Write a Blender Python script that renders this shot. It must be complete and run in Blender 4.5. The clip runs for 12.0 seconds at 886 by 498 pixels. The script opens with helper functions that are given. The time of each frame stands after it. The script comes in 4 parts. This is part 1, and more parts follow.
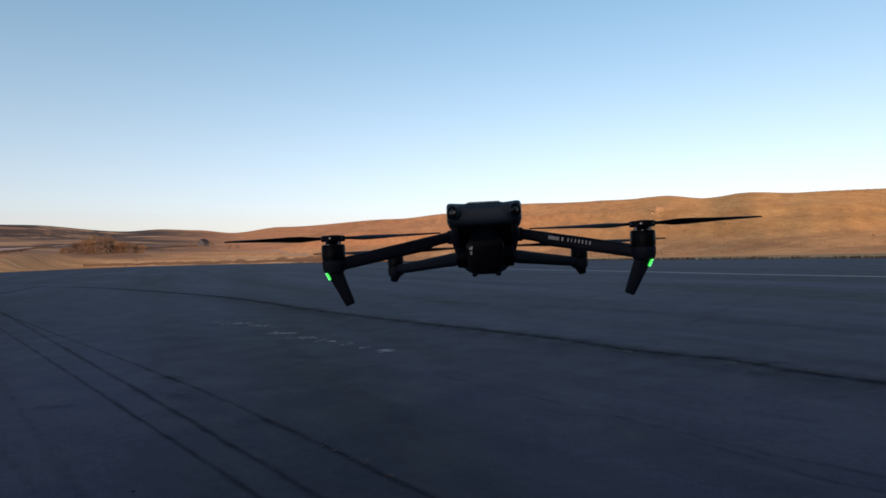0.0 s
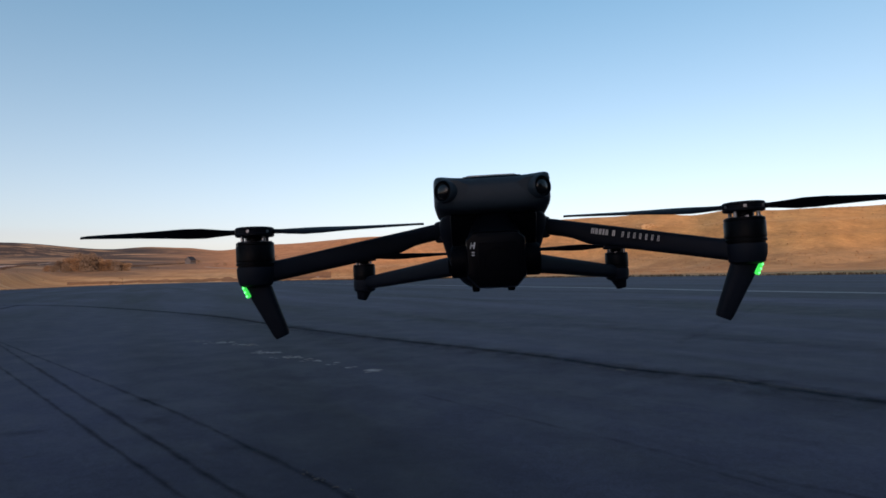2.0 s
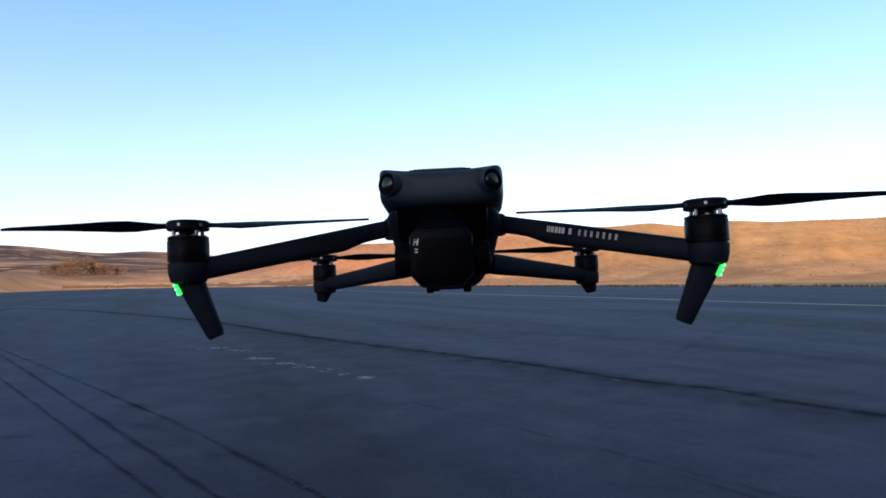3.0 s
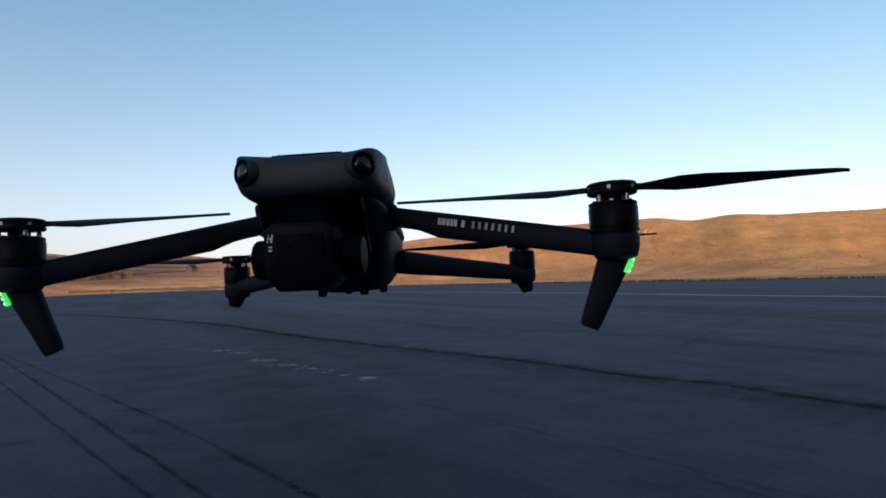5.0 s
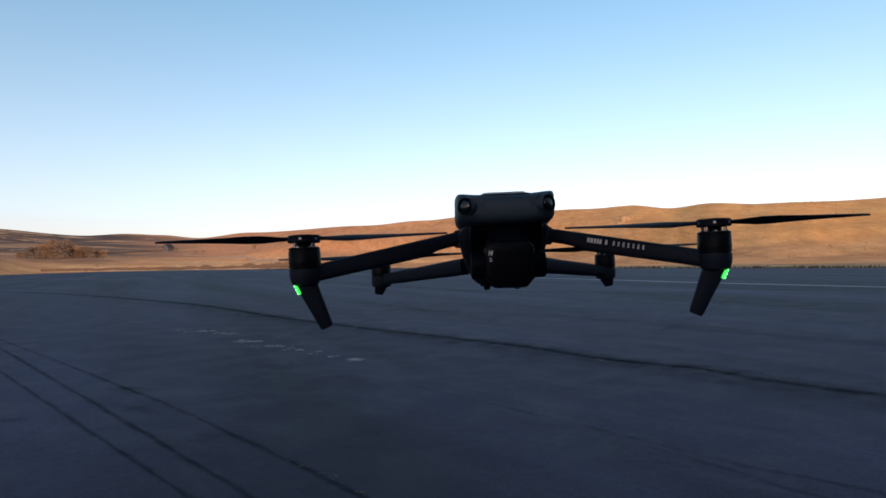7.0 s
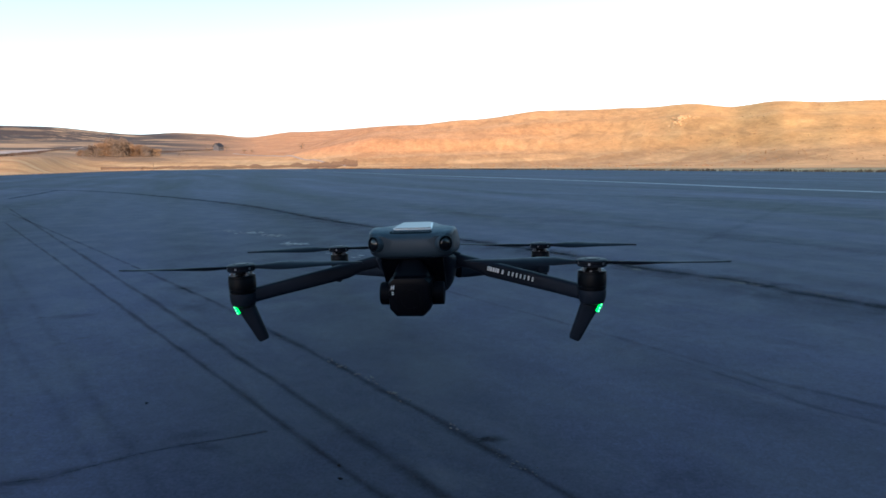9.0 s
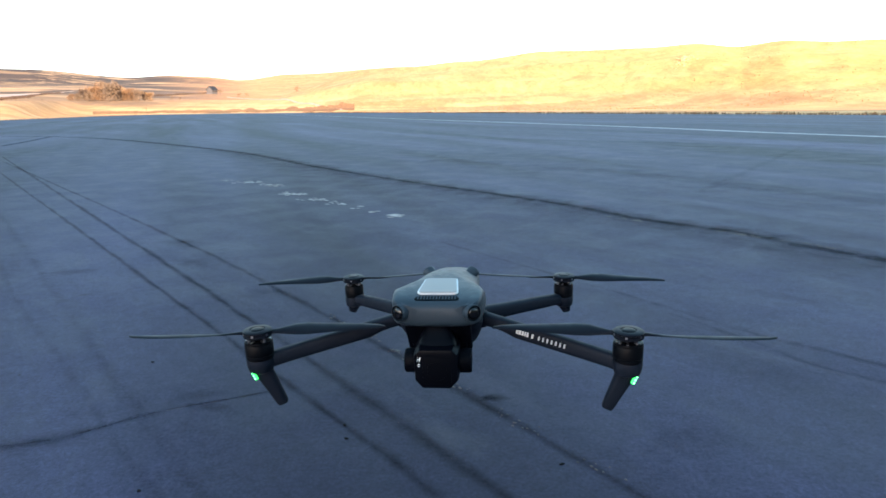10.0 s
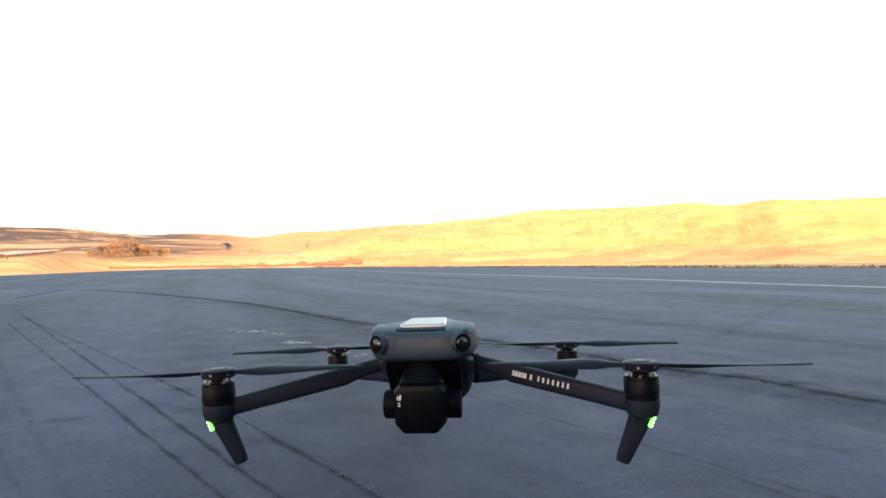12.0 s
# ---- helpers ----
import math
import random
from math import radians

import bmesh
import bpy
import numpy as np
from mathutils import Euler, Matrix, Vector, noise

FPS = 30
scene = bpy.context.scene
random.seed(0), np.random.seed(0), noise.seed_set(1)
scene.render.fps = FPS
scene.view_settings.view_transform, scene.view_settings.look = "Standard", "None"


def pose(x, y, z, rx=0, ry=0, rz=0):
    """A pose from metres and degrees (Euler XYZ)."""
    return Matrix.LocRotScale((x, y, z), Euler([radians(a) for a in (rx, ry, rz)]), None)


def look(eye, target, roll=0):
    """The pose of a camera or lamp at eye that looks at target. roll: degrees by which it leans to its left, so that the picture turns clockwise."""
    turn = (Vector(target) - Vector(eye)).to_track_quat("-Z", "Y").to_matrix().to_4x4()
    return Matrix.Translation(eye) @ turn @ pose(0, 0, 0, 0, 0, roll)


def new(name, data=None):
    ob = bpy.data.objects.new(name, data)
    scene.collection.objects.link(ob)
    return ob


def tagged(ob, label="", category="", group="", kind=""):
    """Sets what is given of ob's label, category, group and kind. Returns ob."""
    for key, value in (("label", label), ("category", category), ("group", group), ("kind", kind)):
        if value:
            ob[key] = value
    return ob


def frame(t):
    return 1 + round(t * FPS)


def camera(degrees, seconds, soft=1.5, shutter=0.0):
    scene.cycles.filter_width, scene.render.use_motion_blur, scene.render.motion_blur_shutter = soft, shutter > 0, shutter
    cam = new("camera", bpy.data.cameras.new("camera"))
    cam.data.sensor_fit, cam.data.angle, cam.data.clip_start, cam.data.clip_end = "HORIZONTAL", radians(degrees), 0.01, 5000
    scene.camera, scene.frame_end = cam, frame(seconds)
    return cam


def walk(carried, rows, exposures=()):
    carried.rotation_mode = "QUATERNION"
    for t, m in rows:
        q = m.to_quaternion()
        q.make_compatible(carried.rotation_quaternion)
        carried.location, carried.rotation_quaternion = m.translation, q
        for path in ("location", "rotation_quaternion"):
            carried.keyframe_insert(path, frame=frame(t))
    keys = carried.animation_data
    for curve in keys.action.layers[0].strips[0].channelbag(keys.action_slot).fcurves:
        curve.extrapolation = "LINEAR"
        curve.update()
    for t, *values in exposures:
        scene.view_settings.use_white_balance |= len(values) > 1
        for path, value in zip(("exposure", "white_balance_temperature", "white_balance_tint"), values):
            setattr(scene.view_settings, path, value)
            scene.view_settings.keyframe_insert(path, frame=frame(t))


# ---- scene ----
# ---------------------------------------------------------------- camera
cam = camera(72.98, 12.0, soft=1.65, shutter=0.0)
PATH = [
    (0.0, pose(0.0000, -0.0000, 1.6623, 90.776, 1.298, -0.000)),
    (0.5, pose(0.0194, 0.0243, 1.6644, 91.011, 1.271, 0.417)),
    (0.8, pose(0.0317, 0.0685, 1.6739, 91.311, 1.291, 0.515)),
    (1.0, pose(0.0159, 0.0980, 1.6796, 91.325, 1.121, 0.517)),
    (1.2, pose(0.0003, 0.1264, 1.6829, 91.410, 0.841, 0.355)),
    (1.5, pose(-0.0102, 0.1636, 1.6795, 91.682, 0.627, -0.734)),
    (1.8, pose(-0.0026, 0.2117, 1.6586, 92.084, 1.276, -0.991)),
    (2.0, pose(0.0024, 0.2414, 1.6529, 92.406, 1.414, -1.068)),
    (2.2, pose(0.0092, 0.2561, 1.6426, 92.596, 1.389, -1.147)),
    (2.5, pose(0.0156, 0.2604, 1.6406, 92.981, 1.105, -0.996)),
    (3.0, pose(0.0372, 0.2653, 1.6463, 93.141, 0.782, -1.390)),
    (3.5, pose(0.0491, 0.2751, 1.6586, 93.104, 0.925, -1.927)),
    (3.7, pose(0.0639, 0.2866, 1.6668, 93.106, 1.033, -1.905)),
    (5.3, pose(0.1167, 0.3187, 1.6402, 93.013, 1.739, -0.792)),
    (5.5, pose(0.1055, 0.3120, 1.6378, 93.189, 0.871, -0.578)),
    (5.7, pose(0.0846, 0.2926, 1.6508, 93.272, 0.067, -0.297)),
    (6.0, pose(0.0380, 0.2525, 1.6508, 93.115, 0.640, -0.368)),
    (6.5, pose(-0.0189, 0.2020, 1.6554, 92.369, 0.929, -2.060)),
    (6.7, pose(-0.0359, 0.1862, 1.6573, 92.105, 0.981, -2.930)),
    (8.3, pose(0.0586, 0.0906, 1.7224, 85.388, 0.579, -0.036)),
    (8.5, pose(0.0788, 0.0841, 1.7329, 84.458, 0.731, 0.890)),
    (8.7, pose(0.0906, 0.0771, 1.7460, 83.738, 0.443, 1.099)),
    (9.0, pose(0.0917, 0.0927, 1.7835, 81.993, 0.551, 1.485)),
    (9.3, pose(0.0759, 0.1126, 1.8260, 78.255, 0.462, 1.544)),
    (9.5, pose(0.0654, 0.1186, 1.8481, 77.394, 0.776, 1.284)),
    (10.0, pose(0.0655, 0.1444, 1.8872, 76.746, 0.714, 1.321)),
    (10.5, pose(0.0497, 0.1549, 1.8830, 76.505, 0.759, 1.330)),
    (11.0, pose(0.0688, 0.1510, 1.8553, 76.512, 0.646, 1.349)),
    (11.5, pose(0.0882, 0.1604, 1.8094, 80.154, 0.913, 1.523)),
    (11.7, pose(0.0844, 0.1665, 1.7906, 83.578, 0.863, 1.691)),
    (12.0, pose(0.0798, 0.1786, 1.7735, 91.309, 0.857, 1.858)),
]
EXPOSURES = [(0.0, 0.85, 6900, 28), (0.8, 0.85, 6900, 28), (1.3, 0.8, 6900, 28), (1.7, 0.65, 6800, 28), (2.0, 0.82, 6800, 28), (2.5, 1.38, 6400, 28), (3.0, 1.43, 6300, 28), (3.7, 1.38, 6300, 28),
             (5.3, 0.9, 6800, 28), (5.7, 0.95, 6800, 28), (6.7, 1.05, 6800, 28), (8.3, 1.45, 6350, 20), (8.7, 1.75, 6150, 18), (9.0, 2.02, 6050, 15), (9.3, 2.42, 6100, 12),
             (9.8, 2.98, 6650, 14), (10.5, 3.38, 7550, 18), (11.2, 3.59, 8600, 21), (11.7, 3.52, 8800, 22), (12.0, 3.12, 8900, 25)]
walk(cam, PATH, EXPOSURES)

# ---------------------------------------------------------------- light
SUN_EL = radians(14.0)
SUN_WAY = Vector((-0.45, 0.893, 0.0)).normalized()      # the way the sunlight travels, on the plan
SIDE = Vector((SUN_WAY.y, -SUN_WAY.x, 0.0))

world = bpy.data.worlds.new("world")
scene.world = world
world.use_nodes = True
wn = world.node_tree
sky = wn.nodes.new("ShaderNodeTexSky")
sky.sky_type = "NISHITA"
sky.sun_disc = False
sky.sun_elevation = SUN_EL
sky.sun_rotation = -math.atan2(-SUN_WAY.x, -SUN_WAY.y)
sky.altitude = 1200.0
sky.air_density = 1.0
sky.dust_density = 2.8
sky.ozone_density = 1.9
soft = wn.nodes.new("ShaderNodeGamma")              # a clear, even winter sky
soft.inputs["Gamma"].default_value = 0.78
deep = wn.nodes.new("ShaderNodeHueSaturation")
deep.inputs["Hue"].default_value = 0.474
# clear blue overhead, paling into the haze towards the horizon
up = wn.nodes.new("ShaderNodeTexCoord")
rise = wn.nodes.new("ShaderNodeSeparateXYZ")
haze = wn.nodes.new("ShaderNodeMapRange")
for key, value in (("From Min", 0.0), ("From Max", 0.42), ("To Min", 0.82), ("To Max", 1.22)):
    haze.inputs[key].default_value = value
wn.links.new(up.outputs["Generated"], rise.inputs["Vector"])
wn.links.new(rise.outputs["Z"], haze.inputs["Value"])
wn.links.new(haze.outputs["Result"], deep.inputs["Saturation"])
wn.links.new(sky.outputs["Color"], soft.inputs["Color"])
wn.links.new(soft.outputs["Color"], deep.inputs["Color"])
wn.links.new(deep.outputs["Color"], wn.nodes["Background"].inputs["Color"])
wn.nodes["Background"].inputs["Strength"].default_value = 0.15

sun_data = bpy.data.lights.new("sun", "SUN")
sun_data.energy = 2.45
sun_data.angle = radians(0.5)
sun_data.color = (1.0, 0.675, 0.385)
sun = new("sun", sun_data)
sun.matrix_world = look((0, 0, 0), (SUN_WAY.x, SUN_WAY.y, -math.tan(SUN_EL)))


# ---------------------------------------------------------------- materials
def shader(name, rough=0.6, metal=0.0, spec=0.5):
    m = bpy.data.materials.new(name)
    m.use_nodes = True
    b = m.node_tree.nodes["Principled BSDF"]
    b.inputs["Roughness"].default_value = rough
    b.inputs["Metallic"].default_value = metal
    b.inputs["Specular IOR Level"].default_value = spec
    return m, m.node_tree, b


def noise_node(tree, scale, detail=6.0, rough=0.6, stretch=None, turn=0.0, distort=0.0):
    geo = tree.nodes.new("ShaderNodeTexCoord")
    n = tree.nodes.new("ShaderNodeTexNoise")
    n.inputs["Scale"].default_value = scale
    n.inputs["Detail"].default_value = detail
    n.inputs["Roughness"].default_value = rough
    n.inputs["Distortion"].default_value = distort
    m = tree.nodes.new("ShaderNodeMapping")
    m.vector_type = "TEXTURE"
    m.inputs["Scale"].default_value = tuple(1 / v for v in stretch or (1, 1, 1))
    m.inputs["Rotation"].default_value = (0, 0, turn)
    tree.links.new(geo.outputs["Object"], m.inputs["Vector"])
    tree.links.new(m.outputs["Vector"], n.inputs["Vector"])
    return n


def ramp(tree, source, stops):
    r = tree.nodes.new("ShaderNodeValToRGB")
    els = r.color_ramp.elements
    while len(els) < len(stops):
        els.new(0.5)
    for e, (p, c) in zip(els, stops):
        e.position = p
        e.color = (*c, 1) if not isinstance(c, float) else (c, c, c, 1)
    tree.links.new(source, r.inputs["Fac"])
    return r.outputs["Color"]


def blend(tree, fac, a, b, kind="MIX"):
    x = tree.nodes.new("ShaderNodeMix")
    x.data_type, x.blend_type = "RGBA", kind
    for key, v in ((0, fac), (6, a), (7, b)):
        if isinstance(v, (int, float)):
            x.inputs[key].default_value = v
        elif isinstance(v, tuple):
            x.inputs[key].default_value = (*v, 1)
        else:
            tree.links.new(v, x.inputs[key])
    return x.outputs[2]


def relief(tree, bsdf, height, strength=0.3, distance=0.01, after=None):
    b = tree.nodes.new("ShaderNodeBump")
    b.inputs["Strength"].default_value = strength
    b.inputs["Distance"].default_value = distance
    tree.links.new(height, b.inputs["Height"])
    if after:
        tree.links.new(after, b.inputs["Normal"])
    tree.links.new(b.outputs["Normal"], bsdf.inputs["Normal"])
    return b.outputs["Normal"]


def asphalt_material():
    """Old rolled asphalt: paving lanes of slightly different grey, drifting dust, worn pale grit and small dark tar specks."""
    m, t, b = shader("weathered_asphalt", 0.78, 0, 0.13)
    lane = noise_node(t, 0.17, 3, 0.45, (0.12, 1.5, 1), radians(-66), 0.25)
    big = noise_node(t, 0.11, 5, 0.55, (0.35, 1.2, 1), radians(-50), 0.6)
    mid = noise_node(t, 1.1, 6, 0.6, distort=0.5)
    streak = noise_node(t, 0.5, 6, 0.65, (0.2, 2.4, 1), radians(-52), 0.4)
    mottle = noise_node(t, 9, 5, 0.75)
    fine = noise_node(t, 42, 4, 0.7)
    stone = noise_node(t, 190, 3, 0.7)
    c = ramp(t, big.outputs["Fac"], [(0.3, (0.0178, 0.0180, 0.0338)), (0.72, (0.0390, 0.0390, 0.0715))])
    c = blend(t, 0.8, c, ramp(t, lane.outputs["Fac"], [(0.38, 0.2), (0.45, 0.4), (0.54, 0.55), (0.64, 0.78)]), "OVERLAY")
    c = blend(t, 0.25, c, ramp(t, mid.outputs["Fac"], [(0.25, 0.3), (0.75, 0.7)]), "OVERLAY")
    c = blend(t, 0.4, c, ramp(t, streak.outputs["Fac"], [(0.25, 0.28), (0.75, 0.72)]), "OVERLAY")
    c = blend(t, 0.6, c, ramp(t, mottle.outputs["Fac"], [(0.3, 0.3), (0.72, 0.7)]), "OVERLAY")
    c = blend(t, 0.8, c, ramp(t, fine.outputs["Fac"], [(0.28, 0.25), (0.75, 0.75)]), "OVERLAY")
    c = blend(t, 0.8, c, ramp(t, stone.outputs["Fac"], [(0.3, 0.25), (0.75, 0.78)]), "OVERLAY")
    dots = noise_node(t, 14, 2, 0.5)
    c = blend(t, ramp(t, dots.outputs["Fac"], [(0.73, 0.0), (0.78, 0.6)]), c, (0.012, 0.011, 0.012))
    pale = noise_node(t, 0.9, 7, 0.7, (0.3, 1.6, 1), radians(-50), 0.8)
    c = blend(t, ramp(t, pale.outputs["Fac"], [(0.56, 0.0), (0.74, 0.24)]), c, (0.080, 0.077, 0.080))
    grit = noise_node(t, 75, 2, 0.5)
    c = blend(t, ramp(t, grit.outputs["Fac"], [(0.74, 0.0), (0.8, 0.5)]), c, (0.11, 0.105, 0.1))
    spots = noise_node(t, 3.2, 3, 0.5)
    c = blend(t, ramp(t, spots.outputs["Fac"], [(0.7, 0.0), (0.78, 0.5)]), c, (0.017, 0.0165, 0.018))
    t.links.new(c, b.inputs["Base Color"])
    t.links.new(ramp(t, mid.outputs["Fac"], [(0.3, 0.64), (0.7, 0.8)]), b.inputs["Roughness"])
    relief(t, b, stone.outputs["Fac"], 0.45, 0.003)
    return m


def crack_material():
    m, t, b = shader("open_crack_and_tar", 0.9, 0, 0.03)
    a = noise_node(t, 2.4, 6, 0.7)
    f = noise_node(t, 60, 3, 0.7)
    c = ramp(t, a.outputs["Fac"], [(0.3, (0.003, 0.003, 0.003)), (0.7, (0.012, 0.0115, 0.011))])
    c = blend(t, 0.6, c, ramp(t, f.outputs["Fac"], [(0.3, 0.25), (0.7, 0.75)]), "OVERLAY")
    t.links.new(c, b.inputs["Base Color"])
    relief(t, b, f.outputs["Fac"], 0.6, 0.006)
    return m


def paint_material():
    m, t, b = shader("worn_road_paint", 0.7, 0, 0.3)
    a = noise_node(t, 1.6, 8, 0.75)
    f = noise_node(t, 30, 4, 0.7)
    c = ramp(t, a.outputs["Fac"], [(0.38, (0.07, 0.07, 0.072)), (0.62, (0.21, 0.21, 0.21))])
    c = blend(t, 0.5, c, ramp(t, f.outputs["Fac"], [(0.3, 0.3), (0.7, 0.7)]), "OVERLAY")
    t.links.new(c, b.inputs["Base Color"])
    return m


def land_material():
    """Dry autumn grassland: straw and rust flats, a bare tan hill, greyer fields and dark scrub to the west."""
    m, t, b = shader("dry_grassland", 0.95, 0, 0.1)
    where = t.nodes.new("ShaderNodeTexCoord")
    axis = t.nodes.new("ShaderNodeSeparateXYZ")
    t.links.new(where.outputs["Object"], axis.inputs["Vector"])
    big = noise_node(t, 0.006, 6, 0.6, distort=0.8)
    mid = noise_node(t, 0.04, 7, 0.65, (1.0, 0.4, 0.6), 0.0, 0.6)
    fine = noise_node(t, 0.35, 6, 0.75)
    tuft = noise_node(t, 2.5, 5, 0.75)
    # valley floor: long straw and rust strips
    strip = noise_node(t, 0.012, 6, 0.62, (0.3, 1.5, 1), radians(6), 0.5)
    low = ramp(t, big.outputs["Fac"], [(0.3, (0.43, 0.225, 0.095)), (0.5, (0.5, 0.28, 0.125)), (0.7, (0.56, 0.345, 0.17))])
    low = blend(t, ramp(t, strip.outputs["Fac"], [(0.43, 0.0), (0.54, 0.5)]), low, (0.24, 0.115, 0.052))
    thin = noise_node(t, 0.016, 5, 0.6, (0.3, 1.4, 1), radians(14), 0.8)
    low = blend(t, ramp(t, thin.outputs["Fac"], [(0.52, 0.0), (0.62, 0.45)]), low, (0.56, 0.37, 0.2))
    # the hill: bare tan slopes with paler scars and browner hollows
    c = ramp(t, big.outputs["Fac"], [(0.3, (0.41, 0.208, 0.09)), (0.5, (0.47, 0.255, 0.112)), (0.7, (0.52, 0.295, 0.135))])
    spot = noise_node(t, 0.018, 7, 0.7, distort=1.2)
    c = blend(t, ramp(t, spot.outputs["Fac"], [(0.5, 0.0), (0.7, 0.5)]), c, (0.55, 0.35, 0.18))
    c = blend(t, ramp(t, spot.outputs["Fac"], [(0.3, 0.35), (0.46, 0.0)]), c, (0.36, 0.195, 0.08))
    gully = noise_node(t, 0.03, 5, 0.6, (1.6, 0.35, 1), radians(-25), 0.6)
    c = blend(t, ramp(t, gully.outputs["Fac"], [(0.56, 0.0), (0.66, 0.4)]), c, (0.3, 0.16, 0.07))
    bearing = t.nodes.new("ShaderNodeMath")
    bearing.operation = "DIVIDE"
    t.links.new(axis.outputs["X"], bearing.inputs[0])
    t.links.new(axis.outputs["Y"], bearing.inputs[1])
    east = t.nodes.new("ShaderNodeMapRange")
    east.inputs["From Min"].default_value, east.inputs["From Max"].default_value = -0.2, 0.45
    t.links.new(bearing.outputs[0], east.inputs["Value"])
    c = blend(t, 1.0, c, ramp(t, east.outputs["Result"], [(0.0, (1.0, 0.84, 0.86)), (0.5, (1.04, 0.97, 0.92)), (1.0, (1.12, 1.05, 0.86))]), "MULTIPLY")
    lift = t.nodes.new("ShaderNodeMapRange")
    lift.inputs["From Min"].default_value, lift.inputs["From Max"].default_value = 5, 17
    t.links.new(axis.outputs["Z"], lift.inputs["Value"])
    c = blend(t, lift.outputs["Result"], low, c)
    c = blend(t, 0.5, c, ramp(t, mid.outputs["Fac"], [(0.25, 0.28), (0.75, 0.72)]), "OVERLAY")
    clod = noise_node(t, 0.14, 5, 0.7, (1.0, 0.35, 0.35))
    c = blend(t, 0.4, c, ramp(t, clod.outputs["Fac"], [(0.3, 0.26), (0.7, 0.74)]), "OVERLAY")
    c = blend(t, 0.5, c, ramp(t, fine.outputs["Fac"], [(0.25, 0.28), (0.75, 0.72)]), "OVERLAY")
    c = blend(t, 0.4, c, ramp(t, tuft.outputs["Fac"], [(0.25, 0.28), (0.75, 0.72)]), "OVERLAY")
    # west of the pass the slopes turn to greyer fields, each of its own tint
    west = t.nodes.new("ShaderNodeMapRange")
    west.inputs["From Min"].default_value, west.inputs["From Max"].default_value = -0.33, -0.5
    t.links.new(bearing.outputs[0], west.inputs["Value"])
    high = t.nodes.new("ShaderNodeMapRange")
    high.inputs["From Min"].default_value, high.inputs["From Max"].default_value = 3, 16
    t.links.new(axis.outputs["Z"], high.inputs["Value"])
    place = blend(t, 1.0, west.outputs["Result"], high.outputs["Result"], "MULTIPLY")
    cell = t.nodes.new("ShaderNodeTexVoronoi")
    cell.inputs["Scale"].default_value = 0.005
    lay = t.nodes.new("ShaderNodeMapping")
    lay.vector_type = "TEXTURE"
    lay.inputs["Scale"].default_value = (2.4, 0.6, 1)
    lay.inputs["Rotation"].default_value = (0, 0, radians(-16))
    bend = t.nodes.new("ShaderNodeMix")
    bend.data_type, bend.blend_type = "RGBA", "LINEAR_LIGHT"
    bend.inputs[0].default_value = 60.0
    t.links.new(where.outputs["Object"], lay.inputs["Vector"])
    t.links.new(lay.outputs["Vector"], bend.inputs[6])
    t.links.new(big.outputs["Color"], bend.inputs[7])
    t.links.new(bend.outputs[2], cell.inputs["Vector"])
    tint = ramp(t, cell.outputs["Color"], [(0.15, (0.17, 0.115, 0.072)), (0.4, (0.25, 0.165, 0.1)), (0.6, (0.34, 0.215, 0.12)), (0.85, (0.42, 0.27, 0.155))])
    tint = blend(t, 0.6, tint, ramp(t, mid.outputs["Fac"], [(0.25, 0.25), (0.75, 0.75)]), "OVERLAY")
    c = blend(t, blend(t, 1.0, place, (0.85, 0.85, 0.85), "MULTIPLY"), c, tint)
    scrub = noise_node(t, 0.0045, 6, 0.65, (0.5, 0.9, 1), radians(-14), 0.7)
    mask = blend(t, 1.0, ramp(t, scrub.outputs["Fac"], [(0.5, 0.0), (0.55, 0.85)]), place, "MULTIPLY")
    c = blend(t, mask, c, (0.075, 0.053, 0.044))
    belt = noise_node(t, 0.0034, 7, 0.68, (0.5, 1.1, 1), radians(-28), 0.6)
    mask = blend(t, 1.0, ramp(t, belt.outputs["Fac"], [(0.49, 0.0), (0.53, 0.95)]), place, "MULTIPLY")
    c = blend(t, mask, c, (0.05, 0.036, 0.033))
    t.links.new(c, b.inputs["Base Color"])
    n = relief(t, b, mid.outputs["Fac"], 0.5, 2.0)
    relief(t, b, clod.outputs["Fac"], 0.7, 1.0, n)
    return m


def plain(name, colour, rough=0.6, metal=0.0, spec=0.5, grain=0.0, scale=900.0, bump=0.0):
    """A small-scale surface of one colour with a fine grain and slow wear."""
    m, t, b = shader(name, rough, metal, spec)
    f = noise_node(t, scale, 4, 0.7)
    s = noise_node(t, scale / 25, 4, 0.6)
    c = blend(t, grain, colour, ramp(t, f.outputs["Fac"], [(0.3, 0.3), (0.7, 0.7)]), "OVERLAY")
    c = blend(t, grain, c, ramp(t, s.outputs["Fac"], [(0.3, 0.35), (0.7, 0.65)]), "OVERLAY")
    t.links.new(c, b.inputs["Base Color"])
    t.links.new(ramp(t, s.outputs["Fac"], [(0.3, max(0.0, rough - 0.08)), (0.7, min(1.0, rough + 0.08))]), b.inputs["Roughness"])
    if bump:
        relief(t, b, f.outputs["Fac"], bump, 0.0004)
    return m


def glow(name, colour, strength):
    m, t, b = shader(name, 0.3)
    b.inputs["Base Color"].default_value = (*colour, 1)
    b.inputs["Emission Color"].default_value = (*colour, 1)
    b.inputs["Emission Strength"].default_value = strength
    return m


